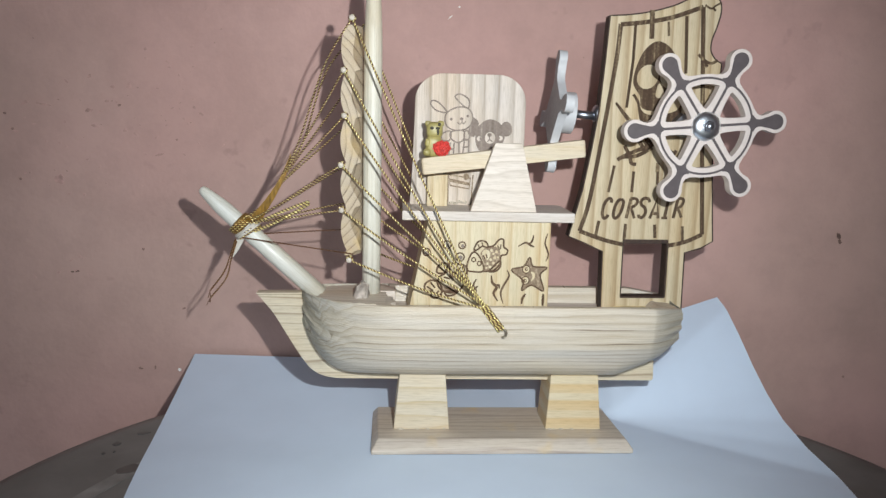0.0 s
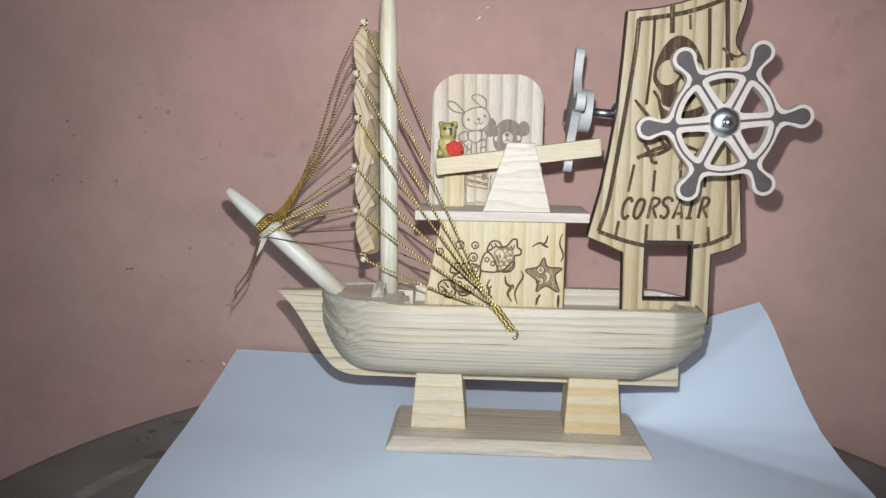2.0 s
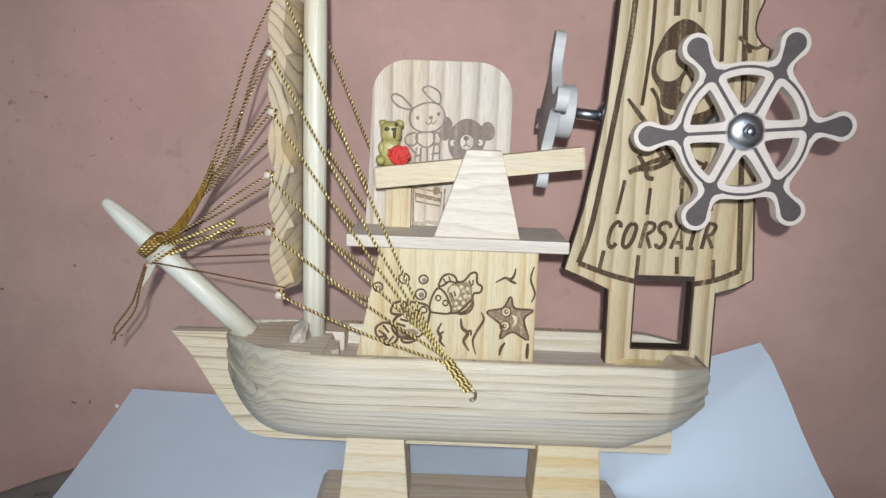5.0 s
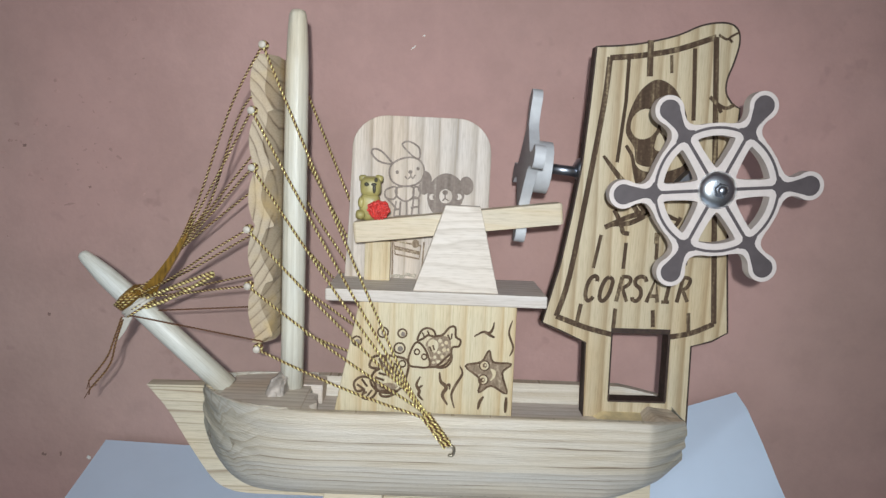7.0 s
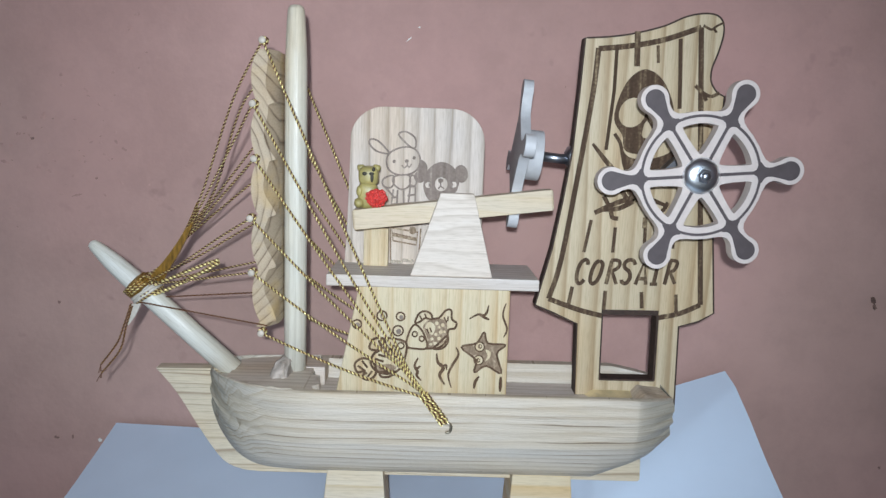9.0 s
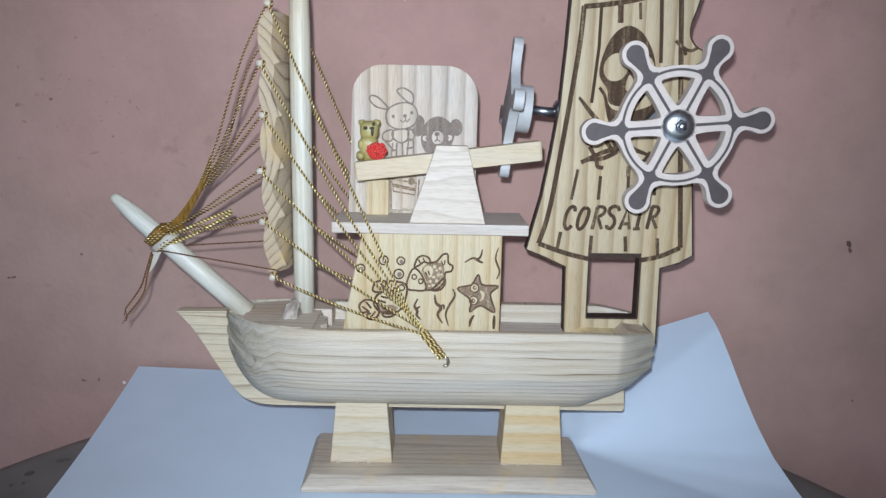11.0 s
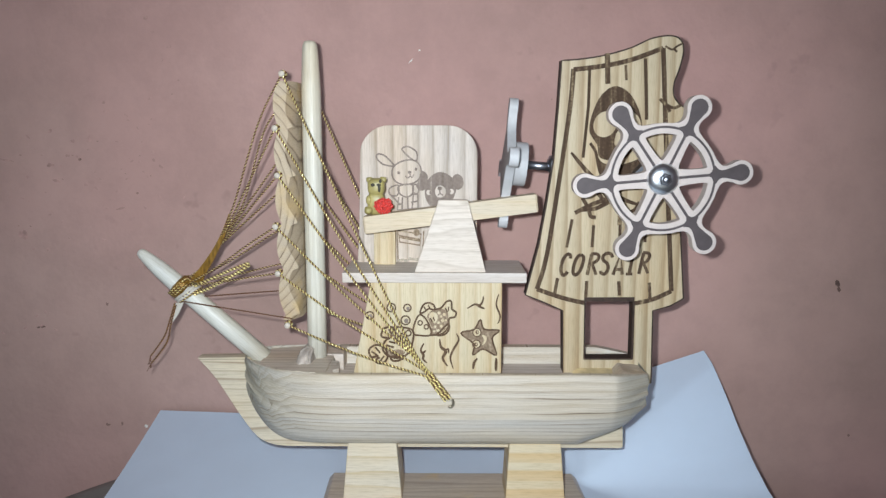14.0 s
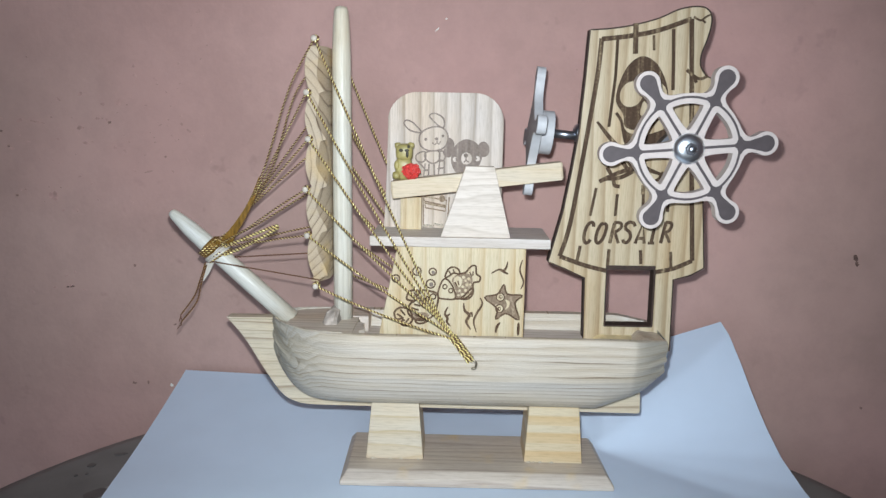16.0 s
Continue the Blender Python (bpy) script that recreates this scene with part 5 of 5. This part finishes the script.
teddy = burnt("engraved_bear", [], backboard, BACK_FACE, BWID, BURNT_GREY, fills=[[bear_head, muzzle[::-1]] + [c[::-1] for c in cheeks]] + [[e] for e in bear_ears])
burnt("bear_outline", [bear_ears[1], muzzle], teddy, BACK_FACE - 0.0001, 0.0004, BURNT_GREY, closed=True)
burnt("bear_nose", [curve2([(-0.01110, 0.15740), (-0.01000, 0.15840), (-0.00850, 0.15750)]), [(-0.01010, 0.16030), (-0.01000, 0.15840)]], teddy, BACK_FACE - 0.0001, 0.0006, BURNT_GREY, fills=[[oval(*[(-0.01010, 0.16100)][0], 0.0012, 0.0010, 0, 12)], *[[oval(u, v, 0.0006, 0.0008, 0, 10)] for u, v in [(-0.01470, 0.15890), (-0.00510, 0.15940)]]])
burnt("engraved_bag", [[(-0.03080, 0.13980), (-0.01930, 0.13810), (-0.02000, 0.13250), (-0.03010, 0.13410)], [(-0.03040, 0.13740), (-0.01960, 0.13530), (-0.01960, 0.13450), (-0.03040, 0.13650)]], backboard, BACK_FACE, BWID, BURNT_FILL, closed=True, fills=[[oval(*[(-0.02170, 0.13890)][0], 0.0016, 0.0018, 0, 12)]])
burnt("engraved_frame", [[(-0.03130, 0.13980), (-0.03100, 0.12320)], [(-0.01810, 0.13980), (-0.01880, 0.12370)]], backboard, BACK_FACE, 0.0007, BURNT_FILL)
part("stop_block", box(bmesh.new(), -0.0424, -0.0318, 0.0262, 0.0330, 0.1238, 0.1402), PINE_FACE, ship, bevel=0.0004)
rng = random.Random(3)
for k in range(9):
    part("glue_bead", ball(bmesh.new(), (-0.0305 + 0.0011 * k, BACK_FACE - 0.0003, 0.1245 + rng.uniform(0, 0.0012)), rng.uniform(0.0005, 0.0010), 8), GLUE, ship, smooth=True)

# ---- rocking beam and its bracket ----
part("bracket", prism(bmesh.new(), [[(-0.0216, 0.1239), (0.0117, 0.1239), (0.0032, 0.1576), (-0.0103, 0.1576)]], 0.0058, 0.0102, upright), PINE_BRACKET, ship, "tapered pale pine bracket holding the beam", bevel=0.0004)
BEAM = pose(-0.0050, 0.0, 0.1505, 0, -7.6, 0)
beam = part("rocking_beam", prism(bmesh.new(), [[(-0.0412, -0.0042), (0.0412, -0.0044), (0.0414, 0.0042), (-0.0410, 0.0041)]], 0.0112, 0.0196, lambda u, v, d: BEAM @ Vector((u, d, v))), PINE_BEAM, ship, "narrow pine beam tilted on its pivot", bevel=0.0010)
part("pivot_pin", tube(bmesh.new(), [(-0.0045, 0.0095, 0.1505), (-0.0045, 0.0330, 0.1505)], 0.0014, 12), STEEL, ship, smooth=True)

bm = bmesh.new()
seat = BEAM @ Vector((-0.0335, 0.0155, 0.0042))
def lump(bm, centre, r, square=0.62, index=0):
    """A ball pressed towards a box."""
    made = bmesh.ops.create_uvsphere(bm, u_segments=20, v_segments=14, radius=1)
    for v in made["verts"]:
        v.co = Vector(centre) + Vector([q * math.copysign(abs(c) ** square, c) for q, c in zip(r, v.co)])
        v.co += 0.00025 * noise.noise_vector(v.co * 500)
    for f in {f for v in made["verts"] for f in v.link_faces}:
        f.material_index = index


lump(bm, seat + Vector((-0.0012, 0.0005, 0.0050)), (0.0041, 0.0036, 0.0056))
lump(bm, seat + Vector((-0.0010, 0.0002, 0.0128)), (0.0041, 0.0036, 0.0040))
for s in (-1, 1):
    lump(bm, seat + Vector((-0.0010 + s * 0.0032, 0.0006, 0.0160)), (0.0016, 0.0016, 0.0014), 0.75)
    lump(bm, seat + Vector((-0.0012 + s * 0.0034, -0.0016, 0.0018)), (0.0020, 0.0030, 0.0019), 0.8)
lump(bm, seat + Vector((-0.0044, -0.0012, 0.0066)), (0.0014, 0.0024, 0.0022), 0.8)
for u, v, ru, rv in ((-0.0024, 0.0138, 0.0010, 0.0008), (0.0012, 0.0156, 0.0007, 0.0009), (0.0006, 0.0122, 0.0007, 0.0019), (0.0004, 0.0138, 0.0011, 0.0007)):
    ball(bm, seat + Vector((u, -0.0034, v)), (ru, 0.0006, rv), 8, index=2)
rng = random.Random(7)
lump(bm, seat + Vector((0.0026, -0.0036, 0.0042)), (0.0040, 0.0016, 0.0034), 0.85, 1)
for k in range(170):
    u, v = rng.uniform(-1, 1), rng.uniform(-1, 1)
    if u * u + v * v < 1 and not (v < -0.3 and abs(u) > 0.8):
        ball(bm, seat + Vector((0.0026 + 0.0044 * u, -0.0040 - 0.0014 * (1 - u * u - v * v), 0.0042 + 0.0037 * v)), rng.uniform(0.0004, 0.0007), 7, index=1)
bear = part("bear_figurine", bm, [BEAR, BEAR_RED, BEAR_DARK], smooth=True)
tagged(bear, "tiny olive resin bear figurine with a red heart on the beam", "figurine")

# ---- mainsail board ----
SAIL_Y = 0.0210
sail_top = curve2([(0.04660, 0.22160), (0.05640, 0.22240), (0.06630, 0.22400), (0.07830, 0.22730), (0.08800, 0.23160), (0.09680, 0.23290), (0.10170, 0.23090), (0.10310, 0.22560), (0.10160, 0.21790), (0.09950, 0.21130), (0.09960, 0.20580), (0.10250, 0.20150)], 5)
loop = sail_top + [(0.1056, 0.2000), (0.1055, 0.1950), (0.1035, 0.1900), (0.1040, 0.1700), (0.1058, 0.1437), (0.1092, 0.1083)]
loop += [(0.1030, 0.1045), (0.0945, 0.1020), (0.0953, 0.0650), (0.0897, 0.0650), (0.0895, 0.0700), (0.0512, 0.0700), (0.0503, 0.1020), (0.0400, 0.1065), (0.0318, 0.1098)]
loop += [(0.0345, 0.1210), (0.0378, 0.1345), (0.0412, 0.1550), (0.0440, 0.1755), (0.0456, 0.2000)]
window_loop = [(0.0614, 0.1066), (0.0618, 0.0778), (0.0849, 0.0780), (0.0846, 0.1068)]
sail = part("mainsail_board", prism(bmesh.new(), [loop, window_loop], SAIL_Y, SAIL_Y + 0.0075, upright, side=1), [PINE_SAIL, BURNT_EDGE], ship, "tall laser-cut pine sail board with burnt edges and a square opening")
bm = bmesh.new()
pool = []
for a in range(17):
    q = a / 16
    y0 = 0.0095 - 0.0133 * q
    pool.append([bm.verts.new((0.0550 + 0.0250 * q, y0 + (SAIL_Y + 0.0008 - y0) * b / 8, 0.0716 + 0.0014 * (b / 8) ** 2 + 0.0005 * noise.noise(Vector((a * 0.5, b * 0.6, 3))) - 0.0028 * max(0, 1 - a / 2.5))) for b in range(9)])
skirt = [[bm.verts.new((v.co.x, v.co.y, 0.0704)) for v in row] for row in pool]
for a in range(16):
    for b in range(8):
        bm.faces.new((pool[a][b], pool[a + 1][b], pool[a + 1][b + 1], pool[a][b + 1]))
        bm.faces.new((skirt[a][b], skirt[a][b + 1], skirt[a + 1][b + 1], skirt[a + 1][b]))
    for b in (0, 8):
        bm.faces.new((pool[a][b], skirt[a][b], skirt[a + 1][b], pool[a + 1][b]))
for b in range(8):
    for a in (0, 16):
        bm.faces.new((pool[a][b], pool[a][b + 1], skirt[a][b + 1], skirt[a][b]))
part("glue_pool", bm, AMBER, ship, "amber pool of dried glue at the foot of the sail", smooth="creased")
# border and plank lines
top_line = curve2([(0.05230, 0.21730), (0.06560, 0.21890), (0.07880, 0.22170), (0.09360, 0.22710)], 5)
low_line = curve2([(0.1030, 0.1120), (0.0940, 0.1078), (0.0846, 0.1057)], 4)
low_left = curve2([(0.0612, 0.1059), (0.0500, 0.1085), (0.0375, 0.1128)], 4)
left_line = curve2([(0.0375, 0.1128), (0.0420, 0.1300), (0.0475, 0.1700), (0.0512, 0.2000), (0.0523, 0.2176)], 4)
right_line = [top_line[-1], (0.0965, 0.1900), (0.0985, 0.1650), (0.1030, 0.1120)]
for k, line in enumerate((top_line, low_line, low_left, left_line, right_line)):
    burnt("burnt_border", [line], sail, SAIL_Y - 0.00003 * k, 0.0022, SCORCH)
for line, w in (([(0.0606, 0.1077), (0.0852, 0.1079)], 0.0021), ([(0.0611, 0.1067), (0.0615, 0.0776)], 0.0006), ([(0.0850, 0.1067), (0.0853, 0.0778)], 0.0010), ([(0.0613, 0.0776), (0.0855, 0.0777)], 0.0008)):
    burnt("window_border", [line], sail, SAIL_Y - 0.0002 - 0.02 * w, w, BURNT_EDGE)
burnt("burnt_rim", [[(0.997 * (u - 0.075) + 0.075, 0.997 * (v - 0.15) + 0.15) for u, v in loop]], sail, SAIL_Y, 0.0007, BURNT_EDGE, closed=True)
for line, w in (([(0.05980, 0.21820), (0.05980, 0.20070), (0.05800, 0.17660)], 0.0014), ([(0.06780, 0.22470), (0.06850, 0.21080)], 0.0024), ([(0.07650, 0.21940), (0.07710, 0.21250)], 0.0012), ([(0.08550, 0.22240), (0.08650, 0.20850), (0.08730, 0.19440)], 0.0016),
                ([(0.05370, 0.14720), (0.05140, 0.13340)], 0.0014), ([(0.06410, 0.14440), (0.06370, 0.13360)], 0.0014), ([(0.07670, 0.14880), (0.07690, 0.13790)], 0.0014),
                ([(0.04740, 0.11840), (0.04620, 0.11070)], 0.0016), ([(0.06170, 0.11700), (0.06140, 0.10870)], 0.0016), ([(0.07720, 0.11690), (0.07780, 0.10980)], 0.0016), ([(0.09200, 0.11630), (0.09280, 0.10780)], 0.0016), ([(0.08880, 0.14540), (0.08910, 0.13610)], 0.0014)):
    burnt("plank_line", [line], sail, SAIL_Y - 0.00018, w, SCORCH)
burnt("crack_line", [curve2([(0.09440, 0.22800), (0.09770, 0.22640), (0.09980, 0.22780), (0.10260, 0.22930)]), curve2([(0.09850, 0.22690), (0.10000, 0.22530)])], sail, SAIL_Y - 0.0003, 0.0009, SCORCH)
burnt("crack_line", [curve2([(0.09300, 0.20400), (0.09640, 0.20120), (0.09990, 0.19980), (0.10320, 0.20130)]), curve2([(0.09640, 0.20120), (0.09810, 0.19800)])], sail, SAIL_Y - 0.0003, 0.0014, SCORCH)
# skull: a dark plain shape with light hollows
skull_loop = ring_of([(0.07190, 0.20980), (0.06550, 0.20540), (0.06150, 0.19640), (0.06070, 0.18860), (0.06440, 0.18270), (0.06570, 0.17690), (0.07130, 0.17530), (0.07810, 0.17650), (0.08220, 0.18170), (0.08530, 0.18850), (0.08410, 0.19740), (0.07900, 0.20640)])
hollow_a = oval(*[(0.06790, 0.19220)][0], 0.0054, 0.0062, -25, 18)
hollow_b = oval(*[(0.07950, 0.19230)][0], 0.0052, 0.0060, 20, 18)
nose = ring_of([(0.07410, 0.18920), (0.07250, 0.18300), (0.07540, 0.18180), (0.07750, 0.18330)], 3)
skull = burnt("engraved_skull", [], sail, SAIL_Y, 0.001, SCORCH, fills=[[skull_loop, hollow_a[::-1], hollow_b[::-1], nose[::-1]]])
jaw = ring_of([(0.06370, 0.17910), (0.06730, 0.17430), (0.07490, 0.17320), (0.08390, 0.17590), (0.08650, 0.17960), (0.08590, 0.17050), (0.08020, 0.16460), (0.07220, 0.16430), (0.06610, 0.16850)])
burnt("skull_jaw", [], skull, SAIL_Y - 0.00004, 0.001, SCORCH, fills=[[jaw]])
burnt("skull_jaw", [curve2([(0.06110, 0.18340), (0.06370, 0.17970), (0.06500, 0.17510), (0.06670, 0.17080)])], skull, SAIL_Y - 0.0001, 0.0014, SCORCH)
for line, w in ((curve2([(0.05230, 0.17900), (0.06280, 0.16730), (0.07500, 0.15820), (0.08570, 0.15400)]), 0.0026), (curve2([(0.05590, 0.15140), (0.06380, 0.15470), (0.07490, 0.15980), (0.08960, 0.17520)]), 0.0022)):
    part("engraved_sword", ribbon(bmesh.new(), line, w, SAIL_Y - 0.00022 - w * 0.02, SAIL_Y + 0.0004, taper=True), SCORCH, sail)
for line, w in (([(0.05490, 0.15020), (0.05820, 0.15170), (0.06510, 0.15250), (0.07280, 0.15670)], 0.0020), ([(0.05830, 0.15750), (0.06040, 0.15390), (0.06180, 0.15070), (0.06260, 0.14850), (0.06500, 0.14810)], 0.0018), ([(0.06520, 0.16050), (0.06820, 0.15650)], 0.0020), ([(0.06840, 0.16020), (0.07170, 0.15620)], 0.0020), ([(0.07640, 0.14900), (0.07640, 0.14440)], 0.0018), ([(0.08030, 0.15010), (0.08360, 0.15210), (0.08560, 0.15560)], 0.0016)):
    burnt("sword_hilt", [curve2(line)], sail, SAIL_Y - 0.0002 - 0.02 * w, w, SCORCH)
# the word on the sail
GLYPHS = (
    ([(62, 112), (63, 132), (48, 142), (25, 122), (9, 78), (6, 30), (18, 4), (34, 8), (48, 26)],),
    ([(128, 136), (146, 118), (140, 70), (122, 24), (98, 2), (82, 22), (88, 74), (106, 120), (128, 136)],),
    ([(196, 138), (172, 0)], [(192, 139), (228, 138), (242, 120), (228, 92), (190, 70)], [(202, 72), (228, 0)]),
    ([(328, 112), (316, 136), (290, 140), (268, 122), (270, 96), (296, 72), (302, 36), (282, 5), (260, 10), (256, 26)],),
    ([(334, -3), (378, 136), (392, -3)], [(350, 32), (388, 32)]),
    ([(456, 132), (436, 2)], [(432, 133), (474, 133)], [(414, 0), (456, 0)]),
    ([(522, 138), (497, -2)], [(518, 139), (552, 134), (560, 114), (544, 82), (514, 66)], [(524, 66), (554, 2)]))
for glyph in GLYPHS:
    bm = bmesh.new()
    for k, stroke in enumerate(glyph):
        line = curve2(stroke, 5) if len(stroke) > 3 else stroke
        line = [(0.04855 + 0.0000770 * u, 0.1195 + 0.0000745 * v + 0.0000022 * u) for u, v in line]
        ribbon(bm, line, 0.00166 - 0.0001 * k, SAIL_Y - 0.00012 - 0.00003 * k, SAIL_Y + 0.0004)
    part("letter", bm, SCORCH, sail, "burnt capital letter of the word CORSAIR")

# ---- helm wheel in front of the sail ----
HUB = Vector((0.0878, 0.0, 0.1683))
WHEEL_ANGLE = 5.0
W0, W1 = -0.0085, -0.0030


def spoke_sector(points, count, first):
    """A mirrored half outline, repeated round the circle."""
    out = []
    for i in range(count):
        a = radians(first + 360 / count * i)
        c, s = math.cos(a), math.sin(a)
        for u, v in [(u, -v) for u, v in points[::-1]] + list(points[1:] if abs(points[0][1]) < 1e-9 else points):
            out.append((u * c - v * s, u * s + v * c))
    return out


def on_wheel(u, v, d):
    return Vector((HUB.x + u, d, HUB.z + v))


def knob(tip, centre, r, neck_u, neck, ring_r, ring_a):
    """Half the outline of a turned handle, from its tip to the rim."""
    pts = [(centre + r * math.cos(radians(a)), r * math.sin(radians(a))) for a in range(0, 121, 10)]
    pts += [(neck_u + 0.0016, neck * 1.12), (neck_u - 0.0004, neck), (neck_u - 0.0020, neck * 1.08)]
    a1, a2 = radians(ring_a), radians(ring_a + 4)
    pts += [(ring_r * 1.035 * math.cos(a1 * 0.78), ring_r * 1.035 * math.sin(a1 * 0.78)), (ring_r * math.cos(a2), ring_r * math.sin(a2)), (ring_r * math.cos(radians(24)), ring_r * math.sin(radians(24)))]
    return pts


outer = spoke_sector(knob(0.0395, 0.0340, 0.0053, 0.0282, 0.0034, 0.0243, 14), 6, WHEEL_ANGLE)


def sector_hole(r0, r1, half, mid):
    c, s = math.cos(radians(mid)), math.sin(radians(mid))
    a1 = 30 - math.degrees(math.asin(half / r1))
    pts = [(r1 * math.cos(radians(a)), r1 * math.sin(radians(a))) for a in (-a1 + 2 * a1 * i / 10 for i in range(11))]
    pts += [(r0, 0.0008), (r0, -0.0008)]
    for _ in range(2):
        # round the corners
        pts = [q for (a, b), (c2, d) in zip(pts, pts[1:] + pts[:1]) for q in ((0.75 * a + 0.25 * c2, 0.75 * b + 0.25 * d), (0.25 * a + 0.75 * c2, 0.25 * b + 0.75 * d))]
    return [(u * c - v * s, u * s + v * c) for u, v in pts]


holes = [sector_hole(0.0082, 0.0197, 0.0029, WHEEL_ANGLE + 30 + 60 * i) for i in range(6)]
wheel = part("helm_wheel", prism(bmesh.new(), [outer] + [h[::-1] for h in holes], W0, W1, on_wheel), WHEEL_WOOD, ship, "six-spoked pale wooden helm wheel with dark inlaid handles", bevel=0.0005, smooth="creased")
for i in range(6):
    a = radians(WHEEL_ANGLE + 60 * i)
    c, s = math.cos(a), math.sin(a)
    half = [(0.0340 + 0.0037 * math.cos(radians(q)), 0.0037 * math.sin(radians(q))) for q in range(0, 121, 12)] + [(0.0290, 0.0023), (0.0272, 0.0018), (0.0258, 0.0017), (0.0246, 0.0020), (0.0238, 0.0027), (0.0231, 0.0038), (0.0222, 0.0042), (0.0218, 0.0028), (0.0213, 0.0014), (0.0203, 0.0007)]
    pts = half + [(u, -v) for u, v in half[:0:-1]]
    bm = prism(bmesh.new(), [[(u * c - v * s, u * s + v * c) for u, v in pts]], W0 - 0.00012, W0 + 0.0006, on_wheel)
    line = [(0.0070 * c, 0.0070 * s), (0.0210 * c, 0.0210 * s)]
    t = Vector((-s, c)) * 0.0006
    prism(bm, [[(line[0][0] + t.x, line[0][1] + t.y), (line[0][0] - t.x, line[0][1] - t.y), (line[1][0] - t.x, line[1][1] - t.y), (line[1][0] + t.x, line[1][1] + t.y)]], W0 - 0.00010, W0 + 0.0006, on_wheel)
    part("dark_inlay", bm, WHEEL_INLAY, wheel, "dark engraved handle and spoke line")
bm = bmesh.new()
prism(bm, [oval(0, 0, 0.0230, 0.0230, 0, 72), oval(0, 0, 0.0220, 0.0220, 0, 72)[::-1]], W0 - 0.00008, W0 + 0.0006, on_wheel)
part("rim_line", bm, WHEEL_INLAY, wheel)
bm = tube(bmesh.new(), [(HUB.x, y, HUB.z) for y in (W0 + 0.0002, W0 - 0.0006, W0 - 0.0014, W0 - 0.0024, W0 - 0.0030, W0 - 0.0032)], [0.0070, 0.0070, 0.0066, 0.0054, 0.0040, 0.0030], 40)
part("dome_washer", bm, STEEL, wheel, "shiny domed zinc washer", smooth=True)
bm = tube(bmesh.new(), [(HUB.x, y, HUB.z) for y in (W0 - 0.0028, W0 - 0.0046, W0 - 0.0050)], [0.0028, 0.0028, 0.0023], 6)
part("hex_nut", bm, DARK_STEEL, wheel)
bm = tube(bmesh.new(), [(HUB.x, y, HUB.z) for y in (W0 - 0.0046, W0 - 0.0060, W0 - 0.0066)], [0.0018, 0.0018, 0.0012], 18)
part("bolt_end", bm, DARK_STEEL, wheel, smooth=True)
bm = tube(bmesh.new(), [(HUB.x, W1 - 0.001, HUB.z), (HUB.x, SAIL_Y + 0.001, HUB.z)], 0.0024, 18)
tube(bm, [(HUB.x, SAIL_Y - 0.0045, HUB.z), (HUB.x, SAIL_Y - 0.0002, HUB.z)], [0.0060, 0.0066], 6)
part("wheel_axle", bm, DARK_STEEL, ship, "dark steel axle with a nut against the sail")

# ---- vane on the sail's edge, turned sideways ----
VANE = Matrix.Translation((0.0228, 0.0248, 0.1738)) @ pose(0, 0, 0, 0, 5.0, 0)


def on_vane(u, v, d):
    return VANE @ Vector((d, u, v))


half = [(0.0312 + 0.0, 0.0)] + [(0.0268 + 0.0044 * math.cos(radians(q)), 0.0044 * math.sin(radians(q))) for q in range(12, 121, 12)] + [(0.0225, 0.0030), (0.0185, 0.0027), (0.0155, 0.0036), (0.0125, 0.0066)]
pts = []
for i in range(4):
    a = radians(82 + 90 * i)
    c, s = math.cos(a), math.sin(a)
    for u, v in [(u, -v) for u, v in half[:0:-1]] + half:
        pts.append((u * c - v * s, u * s + v * c))
vane = part("vane", prism(bmesh.new(), [pts], -0.0021, 0.0021, on_vane, front=1), [VANE_EDGE, VANE_FACE], ship, "four-armed grey and white wooden vane turned sideways", bevel=0.0004, smooth="creased")
bm = prism(bmesh.new(), [oval(0, 0, 0.0105, 0.0105, 0, 36)], 0.0027, 0.0085, on_vane)
part("hub_disc", bm, VANE_EDGE, vane, bevel=0.0004, smooth="creased")
bm = tube(bmesh.new(), [on_vane(0, 0, 0.0080), on_vane(0, 0, 0.0232)], 0.0021, 18)
part("vane_shaft", bm, DARK_STEEL, vane, smooth=True)
bm = tube(bmesh.new(), [(0.0418, 0.0260, 0.1731), (0.0428, 0.0260, 0.1731), (0.0450, 0.0260, 0.1731)], [0.0024, 0.0042, 0.0050], 18)
part("vane_bushing", bm, DARK_STEEL, ship, smooth=True)
